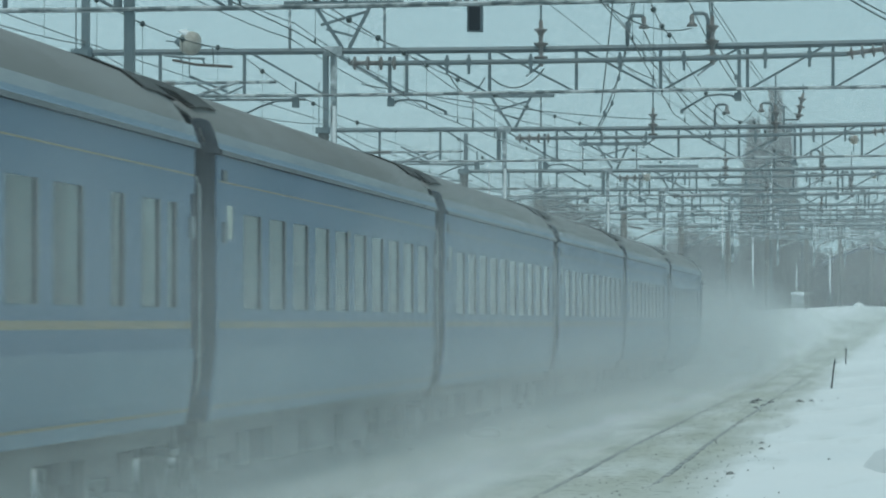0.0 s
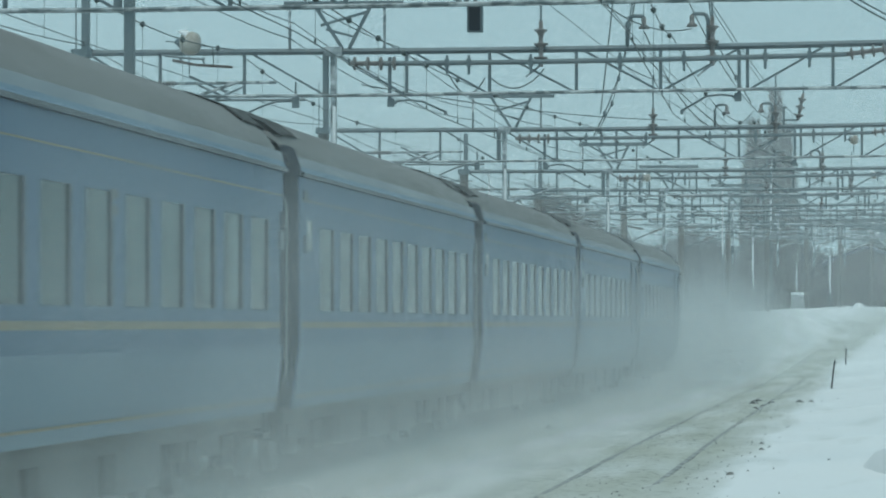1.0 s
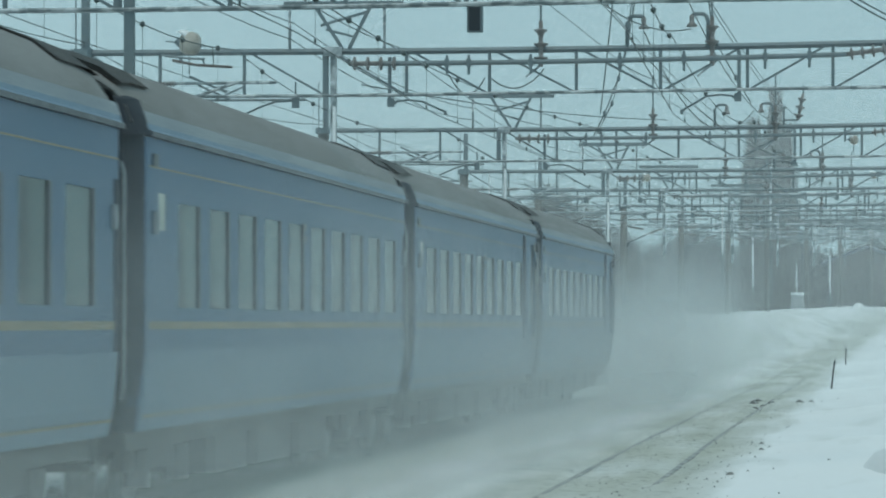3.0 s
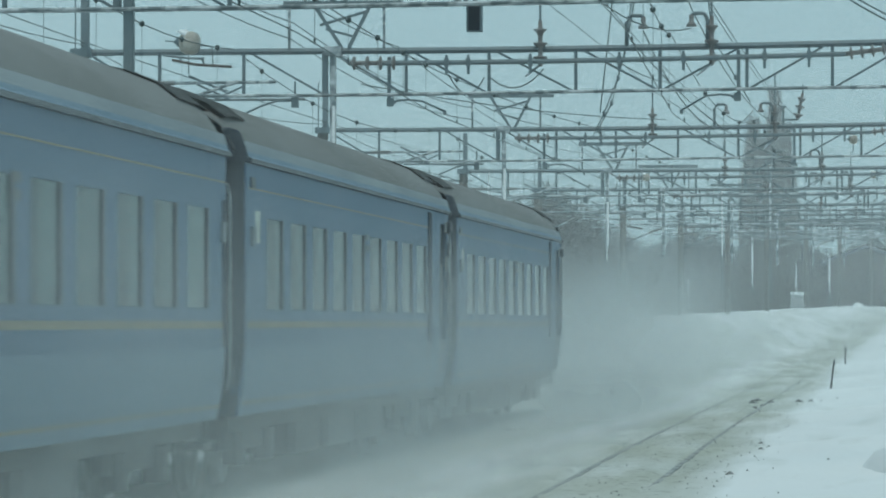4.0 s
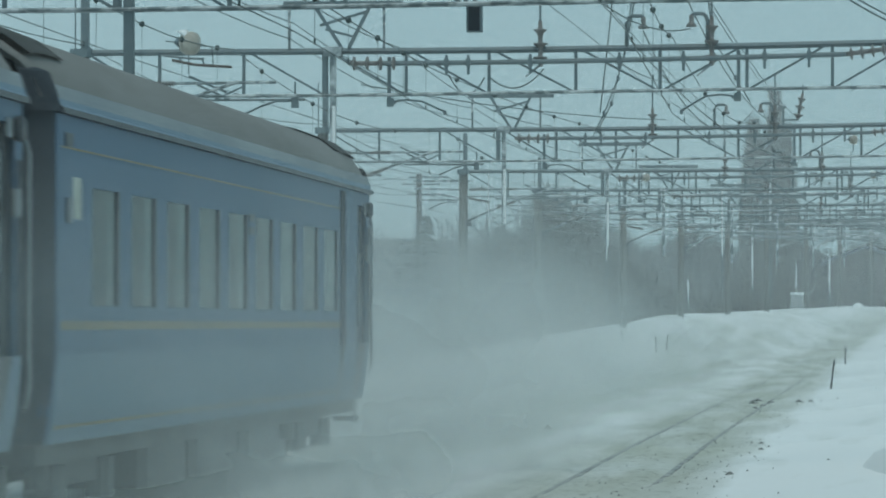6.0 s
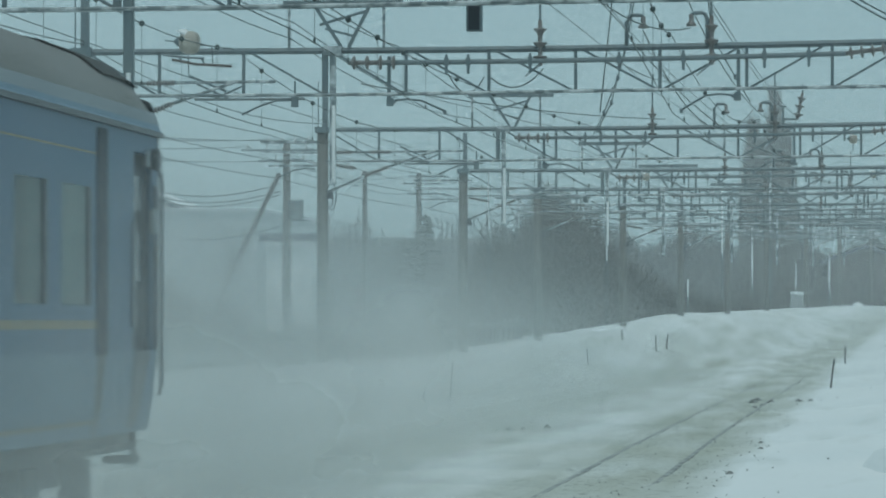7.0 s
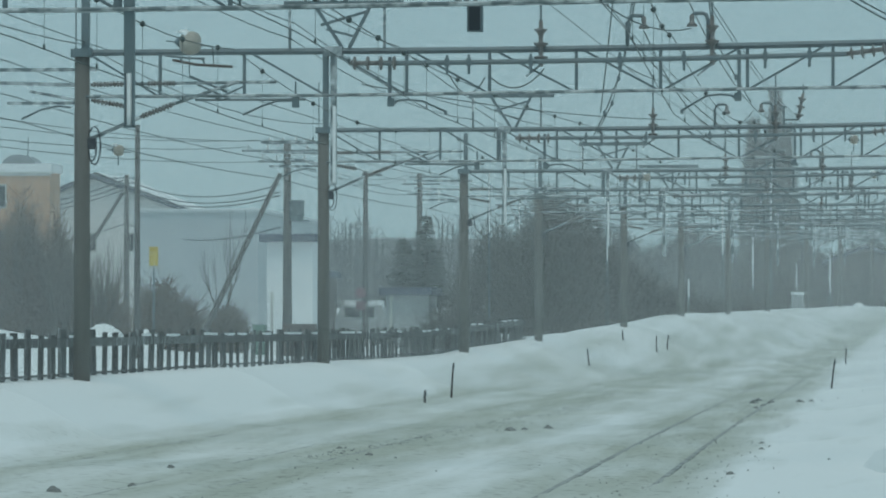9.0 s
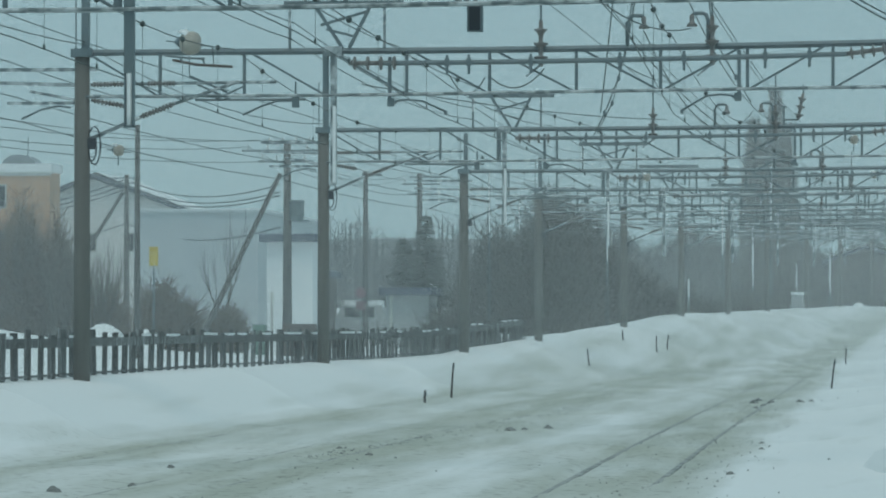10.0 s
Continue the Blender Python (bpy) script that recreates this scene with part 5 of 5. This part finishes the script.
def gable_house(x0, x1, y0, y1, eave, ridge, wall, name, label, windows=()):
    h = thing(name, label, "house")
    zg = -0.5
    xm = (x0 + x1) / 2
    w = Shape().add([(x0, y0, zg), (x1, y0, zg), (x1, y0, eave), (xm, y0, ridge - 0.1), (x0, y0, eave), (x0, y1, zg), (x1, y1, zg), (x1, y1, eave), (xm, y1, ridge - 0.1), (x0, y1, eave)],
                    [(0, 1, 2, 3, 4), (9, 8, 7, 6, 5), (1, 6, 7, 2), (5, 0, 4, 9)])
    part("wall", w, wall, h)
    for sg in (-1, 1):
        xe = xm + sg * ((x1 - x0) / 2 + 0.6)
        ze = eave - 0.6 * (ridge - eave) / ((x1 - x0) / 2)
        part("roof", Shape().add([(xm, y0 - 0.5, ridge), (xe, y0 - 0.5, ze), (xe, y1 + 0.5, ze), (xm, y1 + 0.5, ridge),
                                  (xm, y0 - 0.5, ridge + 0.22), (xe, y0 - 0.5, ze + 0.22), (xe, y1 + 0.5, ze + 0.22), (xm, y1 + 0.5, ridge + 0.22)],
                                 [(0, 1, 2, 3), (4, 7, 6, 5), (0, 4, 5, 1), (1, 5, 6, 2), (2, 6, 7, 3)]), M_DARKROOF, h, "dark metal roof")
        part("roof_snow", Shape().add([(xm, y0 + 0.5, ridge + 0.36), (xe - sg * 0.5, y0 + 0.5, ze + 0.5), (xe - sg * 0.5, y1, ze + 0.5), (xm, y1, ridge + 0.36)], [(0, 1, 2, 3)]), M_SNOWCAP, h)
    for x, z, ww, hh in windows:
        f = part("window", Shape().box((x, y0 - 0.03, z), (ww + 0.16, 0.08, hh + 0.16)), M_CREAM, h)
        part("pane", Shape().box((x, y0 - 0.09, z), (ww, 0.05, hh)), M_GLASS_DARK, f)
    return h


gable_house(-51.5, -39.5, 240, 252, 8.2, 10.5, M_WHITEWALL, "house", "pale house with a dark snow-streaked gable roof", ((-46, 6.6, 1.2, 1.0), (-43, 6.6, 1.2, 1.0)))


def orange_block():
    b = thing("apartment_block", "terracotta rendered block with snow on its flat roof", "building")
    part("wall", Shape().box((-55, 232.5, 5.0), (17.2, 3, 11.0)), M_ORANGE, b)
    part("roof_snow", Shape().box((-55, 232.5, 10.75), (17.5, 3.3, 0.5), chamfer=0.1), M_SNOWCAP, b)
    part("parapet", Shape().box((-55, 231.0, 10.4), (17.4, 0.2, 0.25)), M_CREAM, b)
    s = Shape()
    n = 14
    for k in range(n):
        a, c = math.pi * k / n, math.pi * (k + 1) / n
        s.add([(-48.35 + 1.0 * math.cos(a), 231.4, 10.9 + 0.65 * math.sin(a)), (-48.35 + 1.0 * math.cos(c), 231.4, 10.9 + 0.65 * math.sin(c)),
               (-48.35 + 1.0 * math.cos(c), 233.6, 10.9 + 0.65 * math.sin(c)), (-48.35 + 1.0 * math.cos(a), 233.6, 10.9 + 0.65 * math.sin(a))], [(0, 1, 2, 3)])
    s.add([(-48.35 + 1.0 * math.cos(math.pi * k / n), 231.4, 10.9 + 0.65 * math.sin(math.pi * k / n)) for k in range(n + 1)], [tuple(range(n + 1))])
    part("roof_light", s, M_GUTTER, b, "grey vaulted roof light")
    part("antenna", Shape().bar((-48, 232.5, 11.4), (-48, 232.5, 12.6), 0.05).bar((-48.4, 232.5, 12.3), (-47.6, 232.5, 12.3), 0.04), M_STEEL, b)
    for x in (-51.4, -49.5):
        for z in (9.1, 6.4, 3.7):
            f = part("window", Shape().box((x, 230.97, z), (1.1, 0.1, 1.4)), M_CREAM, b)
            part("pane", Shape().box((x, 230.9, z), (0.95, 0.06, 1.25)), M_GLASS_DARK, f)


orange_block()


def shed(x0, x1, y, top, label, wall):
    b = thing("shed", label, "shed", "sheds")
    part("wall", Shape().box(((x0 + x1) / 2, y + 2, top / 2), (x1 - x0, 4, top)), wall, b)
    part("roof", Shape().box(((x0 + x1) / 2 - 0.05, y + 1.9, top + 0.18), (x1 - x0 + 0.5, 4.8, 0.36), chamfer=0.06), M_DARKROOF, b)
    part("door", Shape().box((x0 + 0.25, y - 0.03, 1.9), (0.12, 0.06, 2.6)), M_CREAM, b)


shed(-27.7, -25.5, 190, 5.6, "shed with a wind-packed snow front and dark flat roof", M_SNOWCAP)
shed(-30.5, -28.2, 216, 4.2, "low dark shed behind the fence", M_CRATE)
shed(-22.7, -20.6, 196, 3.1, "low grey hut with snow on its roof", M_BOX)


def cabinet(x, y, w, h, material, label, cap=True):
    c = thing("relay_cabinet", label, "cabinet", "cabinets")
    z = ground_z(x, y) - 0.1
    part("case", Shape().box((x, y, z + h / 2), (w, 0.7, h), chamfer=0.03), material, c)
    part("door", Shape().box((x, y - 0.36, z + h * 0.52), (w * 0.86, 0.03, h * 0.78)), material, c)
    if cap:
        part("snow_cap", Shape().box((x, y, z + h + 0.07), (w * 1.04, 0.75, 0.16), chamfer=0.08), M_SNOWCAP, c)


cabinet(-3.42, 262, 1.15, 1.2, M_BOX, "grey relay cabinet capped with snow beside the line")
cabinet(-22.0, 160, 1.3, 1.4, M_CRATE, "brown cabinet behind the fence", False)
cabinet(-23.6, 160, 0.5, 1.3, M_GREENBOX, "green cabinet behind the fence", False)
cabinet(-12.9, 150, 0.35, 0.6, M_CREAM, "small pale post box in the snow", True)


def vehicle(x, y, w, h, label):
    v = thing("parked_van", label, "van", "parked vehicles")
    z = ground_z(x, y)
    prof = [(-0.5, 0.3), (-0.5, 0.62), (-0.36, 0.68), (-0.26, 1.0), (0.42, 1.0), (0.5, 0.7), (0.5, 0.3)]
    s = Shape()
    vs = [(x + a * w, y + d, z + b * h) for d in (-0.8, 0.8) for a, b in prof]
    n = len(prof)
    s.add(vs, [(i, (i + 1) % n, (i + 1) % n + n, i + n) for i in range(n)] + [tuple(range(n)), tuple(range(n, 2 * n))[::-1]])
    part("body", s, M_BOX, v)
    part("snow_cap", Shape().box((x + 0.08 * w, y, z + h * 1.04), (w * 0.7, 1.5, h * 0.16), chamfer=0.2), M_SNOWCAP, v)
    part("window", Shape().box((x + 0.05 * w, y - 0.82, z + h * 0.82), (w * 0.5, 0.04, h * 0.24)), M_GLASS_DARK, v)
    for a in (-0.3, 0.32):
        part("wheel", Shape().lathe((x + a * w, y - 0.86, z + 0.32), (x + a * w, y - 0.6, z + 0.32), [(0, 0.2), (0, 0.32), (1, 0.32), (1, 0.1)], 14), M_RUBBER, v)


vehicle(-27.0, 220, 3.2, 2.2, "grey van under a thick cap of snow")
snow_heap(-28.4, 152, 1.0, 1.5, 1.0)
snow_heap(-27.2, 154, 0.8, 1.5, 0.9)


def yellow_sign(x, y, z):
    s = thing("yellow_sign", "small yellow board on a pole with a pale foot bracket", "sign")
    part("post", Shape().bar((x, y, ground_z(x, y)), (x, y, z + 0.4), 0.07), M_STEEL, s)
    part("board", Shape().box((x, y - 0.05, z), (0.36, 0.03, 0.75), chamfer=0.01), M_YELLOW, s)
    part("foot", Shape().box((x, y - 0.04, z - 0.45), (0.5, 0.05, 0.07)), M_CREAM, s)


yellow_sign(-27.2, 156, 4.35)


def round_sign(x, y, z):
    s = thing("road_sign", "round dark red road sign on a post", "sign")
    part("post", Shape().bar((x, y, ground_z(x, y)), (x, y, z + 0.3), 0.07), M_STEEL, s)
    part("disc", Shape().lathe((x, y - 0.04, z), (x, y - 0.07, z), [(0, 0.28), (1, 0.28)], 18), mat("sign_red", (0.22, 0.10, 0.12), 0.5, bump=0), s)
    part("plate", Shape().box((x, y - 0.05, z - 0.65), (0.5, 0.03, 0.5)), mat("sign_plum", (0.2, 0.11, 0.13), 0.5, bump=0), s)


round_sign(-25.4, 208, 3.3)


# ---- bare trees, bushes, conifers ----
def branch(s, p, d, ln, r, depth, rng, up=0.15, spread=0.6):
    if depth < 0 or ln < 0.12:
        return
    q = p + d * ln * 0.5 + Vector((rng.uniform(-1, 1), rng.uniform(-1, 1), rng.uniform(-0.5, 1))) * ln * 0.06
    e = q + (d + Vector((rng.uniform(-0.2, 0.2), rng.uniform(-0.2, 0.2), up))).normalized() * ln * 0.5
    s.tube([p, q, e], [r, r * 0.8, r * 0.55], 3 if depth < 2 else 5)
    for i in range(rng.choice((2, 3, 3))):
        a = e if i < 2 else q
        nd = (d + Vector((rng.uniform(-1, 1), rng.uniform(-1, 1), rng.uniform(-0.4, 0.8))) * spread + Vector((0, 0, up))).normalized()
        branch(s, a, nd, ln * rng.uniform(0.6, 0.85), r * 0.55, depth - 1, rng, up, spread)


def bare_tree(x, y, h, stems, depth, seed, label, name="bare_tree", width=0.5, up=0.15, spread=0.6, r=0.12):
    t = thing(name, label, "tree", "bare trees")
    rng = random.Random(seed)
    z = ground_z(x, y) - 0.2
    trunk, crown = Shape(), Shape()
    for i in range(stems):
        o = Vector((x + rng.uniform(-1, 1) * width * (stems > 1), y + rng.uniform(-1, 1) * width * (stems > 1), z))
        d = Vector((rng.uniform(-0.3, 0.3) * (stems > 1), rng.uniform(-0.3, 0.3), 1)).normalized()
        ln = h * rng.uniform(0.24, 0.34)
        e = o + d * ln
        trunk.tube([o, o + d * ln * 0.5, e], [r, r * 0.85, r * 0.7], 7)
        for k in range(3):
            nd = (d + Vector((rng.uniform(-1, 1), rng.uniform(-1, 1), 0.2)) * spread).normalized()
            branch(crown, e - d * ln * 0.15 * k, nd, ln * rng.uniform(0.7, 1.0), r * 0.55, depth, rng, up, spread)
    part("trunk", trunk, M_BARK, t)
    part("crown", crown, M_BARK, t, "dense bare twigs")


def thicket(x, y, rx, ry, h, n, seed, label="dense dark thicket of bare branches beside the line", lean=0.0, bark=M_BARK):
    """A dome of fine bare stems that spread from the ground."""
    t = thing("thicket", label, "thicket", "thickets")
    rng = random.Random(seed)
    stems, twigs = Shape(), Shape()
    for i in range(n):
        a, q = rng.uniform(0, 6.283), math.sqrt(rng.random())
        ex, ey = math.cos(a) * q, math.sin(a) * q
        top = h * math.sqrt(max(0.05, 1 - q * q * 0.92)) * rng.uniform(0.55, 1.06) * (1 + 0.12 * math.sin(3.1 * ex + seed) + lean * ex)
        bx, by = x + ex * rx * 0.55, y + ey * ry * 0.55
        z = ground_z(bx, by) - 0.2
        p0, p2 = Vector((bx, by, z)), Vector((x + ex * rx * rng.uniform(0.9, 1.1), y + ey * ry, z + top))
        p1 = p0.lerp(p2, 0.5) + Vector((-ex * rx * 0.1 + rng.uniform(-0.2, 0.2), 0, top * 0.08))
        stems.tube([p0, p1, p2], [0.045, 0.028, 0.008], 3)
        for k in range(9):
            f = rng.uniform(0.15, 1)
            b = p0.lerp(p1, f * 2) if f < 0.5 else p1.lerp(p2, f * 2 - 1)
            d = Vector((rng.uniform(-1, 1), rng.uniform(-1, 1), rng.uniform(-0.1, 1.1))) * rng.uniform(0.3, 0.9)
            twigs.tube([b, b + d * 0.6, b + d + Vector((0, 0, 0.12))], [0.024, 0.017, 0.007], 3)
    part("branchwork", stems, bark, t)
    part("crown", twigs, bark, t, "tangle of fine bare twigs")


thicket(-15.2, 200, 3.2, 3.0, 7.4, 1700, 1)
thicket(-13.2, 203, 2.6, 2.6, 6.7, 1100, 2)
thicket(-17.5, 202, 1.8, 1.8, 6.6, 640, 3)
thicket(-11.4, 206, 1.9, 1.8, 5.2, 620, 4)
thicket(-9.9, 207, 1.3, 1.6, 3.4, 300, 6)
thicket(-19.0, 204, 1.4, 1.6, 5.6, 380, 5)
for k, (x, y, rx, h) in enumerate(((-19.5, 196, 1.6, 2.2), (-9.6, 214, 1.4, 2.4), (-8.2, 222, 1.5, 2.4), (-7.0, 240, 1.6, 2.6), (-9.9, 236, 2.0, 3.6), (-12.5, 225, 2.2, 3.0),
                                   (-5.6, 262, 1.6, 2.4), (-7.6, 270, 2.2, 4.0), (-4.4, 300, 1.8, 3.2), (-6.6, 318, 3.0, 6.0), (-2.2, 330, 2.6, 3.2), (0.6, 340, 2.6, 4.6), (3.6, 345, 2.6, 2.4))):
    thicket(x, y, rx, 1.6, h, 130, 40 + k, "low leafless scrub along the snow bank")
for k, (x, y, rx, h) in enumerate(((-39.7, 190, 1.1, 8.0), (-41.3, 192, 1.2, 7.2), (-38.3, 191, 1.0, 6.2), (-37.2, 189, 1.0, 5.0), (-35.6, 172, 1.1, 6.4), (-34.3, 173, 1.0, 5.8), (-33.3, 171, 0.9, 4.4), (-28.6, 165, 1.1, 3.3), (-27.7, 166, 0.8, 2.2), (-31.6, 170, 0.9, 2.6), (-36.6, 178, 1.2, 5.2), (-26.1, 168, 0.7, 2.0))):
    thicket(x, y, rx, 1.3, h, 150 if y > 185 else 230, 80 + k, "brown leafless bushes behind the fence", bark=M_TWIG)


for k, (x, y, h, st) in enumerate(((-44.5, 214, 8.0, 3), (-41.0, 190, 6.0, 4), (-36.5, 172, 4.6, 8), (-33.2, 168, 4.0, 8), (-31.5, 166, 3.6, 6), (-27.0, 172, 5.0, 1), (-46.5, 205, 7.0, 3),
                                   (-42.5, 200, 5.0, 6), (-22.5, 240, 5.0, 4))):
    bare_tree(x, y, h, st, 4, 50 + k, "leafless tree with fine upright twigs behind the fence", "bare_tree", 0.7, 0.3, 0.5, 0.08)


def poplar(x, y, h, w, seed):
    """A tall tree whose branches sweep steeply upward."""
    t = thing("poplar", "tall narrow leafless poplar", "tree", "poplars")
    rng = random.Random(seed)
    z = ground_z(x, y) - 0.3
    part("trunk", Shape().tube([(x, y, z), (x + 0.1, y, z + h * 0.5), (x, y, z + h * 0.98)], [0.32, 0.2, 0.03], 9), M_BARK, t)
    c = Shape()
    for i in range(800):
        f = rng.uniform(0.06, 0.96)
        a = rng.uniform(0, 6.283)
        ln = h * rng.uniform(0.06, 0.16) * (1 - 0.75 * f)
        env = w * (0.12 + 0.88 * min(1, (1 - f) * 1.9)) * (0.75 + 0.25 * min(1, f * 4))
        p = Vector((x + 0.03 * w * math.cos(a), y + 0.03 * w * math.sin(a), z + f * h))
        q = p + Vector((math.cos(a) * env * rng.uniform(0.3, 0.5), math.sin(a) * env * 0.4, ln * 0.5))
        e = q + Vector((math.cos(a) * env * 0.1, math.sin(a) * env * 0.1, ln))
        c.tube([p, q, e], [0.05, 0.035, 0.012], 3)
        for j in range(7):
            b = q.lerp(e, rng.random()) if j % 2 else p.lerp(q, rng.random())
            c.tube([b, b + Vector((rng.uniform(-0.5, 0.5), rng.uniform(-0.5, 0.5), rng.uniform(0.5, 1.6)))], [0.022, 0.008], 3)
    part("crown", c, M_BARK, t, "steep bare branches")


poplar(-9.3, 380, 17.5, 2.3, 1)
poplar(-7.3, 384, 20.5, 2.6, 2)
poplar(-6.3, 378, 17.0, 2.2, 3)
poplar(-8.3, 382, 15.5, 2.6, 4)


def conifer(x, y, h, w, seed):
    t = thing("conifer", "dark spruce with drooping boughs and some snow", "tree", "conifers")
    rng = random.Random(seed)
    z = ground_z(x, y) - 0.2
    part("trunk", Shape().tube([(x, y, z), (x, y, z + h)], [0.16, 0.02], 7), M_BARK, t)
    c = Shape()
    n = int(h * 5)
    for i in range(n):
        f = 0.12 + 0.86 * i / n
        for k in range(6):
            a = rng.uniform(0, 6.283)
            ln = w * (1 - f) * rng.uniform(0.6, 1.25) + 0.12
            p = Vector((x, y, z + f * h))
            d = Vector((math.cos(a), math.sin(a), -0.15))
            e = p + d * ln + Vector((0, 0, 0.12 * ln))
            c.tube([p, p.lerp(e, 0.6) - Vector((0, 0, 0.08 * ln)), e], [0.03, 0.02, 0.006], 3)
            for j in range(9):
                b = p.lerp(e, 0.25 + 0.75 * j / 9)
                sd = Vector((-d.y, d.x, 0)) * (0.30 * ln + 0.08) * (1 if j % 2 else -1)
                c.add([b, b + sd * 0.5 + d * 0.08 - Vector((0, 0, 0.05)), b + sd + d * 0.15 - Vector((0, 0, 0.16)), b + d * 0.12 - Vector((0, 0, 0.03))], [(0, 1, 2, 3)])
    part("crown", c, M_NEEDLE, t, "dark green needles")


conifer(-23.9, 226, 7.8, 2.7, 1)
conifer(-25.8, 232, 6.6, 2.6, 2)
conifer(-21.6, 236, 6.2, 2.2, 3)


def woods(name, label, x0, x1, y0, y1, h0, h1, n, seed):
    """A far belt of bare wood: trunks and twigs too many to count."""
    rng = random.Random(seed)
    s = Shape()
    for i in range(n):
        x, y = rng.uniform(x0, x1), rng.uniform(y0, y1)
        f = (x - x0) / (x1 - x0)
        h = (h0 + (h1 - h0) * f) * rng.uniform(0.55, 1.0) * (1 + 0.15 * math.sin(x * 0.7))
        z = ground_z(x, y) - 0.3
        e = (x + rng.uniform(-0.3, 0.3), y, z + h)
        s.tube([(x, y, z), e], [0.11, 0.03], 3)
        for k in range(9):
            b = Vector((x, y, z)).lerp(Vector(e), rng.uniform(0.1, 1))
            s.tube([b, b + Vector((rng.uniform(-1.1, 1.1), rng.uniform(-0.5, 0.5), rng.uniform(0.2, 1.3)))], [0.045, 0.015], 3)
    tagged(new(name, s.mesh(name, M_FARWOOD)), label, "woods", kind="stuff")


woods("woodland", "belt of grey leafless wood behind the yard", -62, -20, 330, 350, 8.0, 7.0, 500, 1)
woods("woodland", "belt of dark leafless wood along the line", -24, 10, 395, 420, 8.0, 6.5, 2600, 2)


def far_ridge():
    """A low wooded rise that closes the view, hazy with snow."""
    s = Shape()
    xs = list(range(-420, 421, 12))
    for i, (a, b) in enumerate(zip(xs, xs[1:])):
        ha, hb = ((9.0 + 3.0 / (1 + math.exp((k + 42) / 3)) + 0.6 * math.sin(k * 0.021) + 0.5 * math.sin(k * 0.09)) / (1 + math.exp((k - 26) / 5)) for k in (a, b))
        s.add([(a, 470, -2), (b, 470, -2), (b, 480, hb), (a, 480, ha), (b, 520, hb + 1), (a, 520, ha + 1)], [(0, 1, 2, 3), (3, 2, 4, 5)])
    tagged(new("backdrop", s.mesh("backdrop", M_WOODS)), "low wooded ridge beyond the yard", "ridge", kind="structure")


far_ridge()
gable_house(-2.2, 4.6, 360, 372, 7.2, 8.4, M_CRATE, "far_house", "dark low building beyond the yard")


# ---- what moves ----
def motions():
    times = [0.5 * k for k in range(21)]
    for i, c in enumerate(CARS):
        walk(c, [(t, car_pose(i, t)) for t in times])
    for ob, i in CLOUDS:
        # once the train has gone the powder settles
        walk(ob, [(t, pose(0, 0, -4.4 * float(smooth(t, 6.5, 9.8)) if i < 0 else 0.0) @ car_pose(i, t)) for t in times])
    for k, ob in enumerate(AIR):
        walk(ob, [(0.0, pose(3, 0, 0)), (5.0, pose(0, 0, 0)), (10.0, pose(-3, 0, 0))])
    walk(SNOWFALL, [(0.0, pose(0.5, 0, 0.1)), (5.0, pose(0, 0, 0)), (10.0, pose(-0.5, 0, -0.1))])


motions()
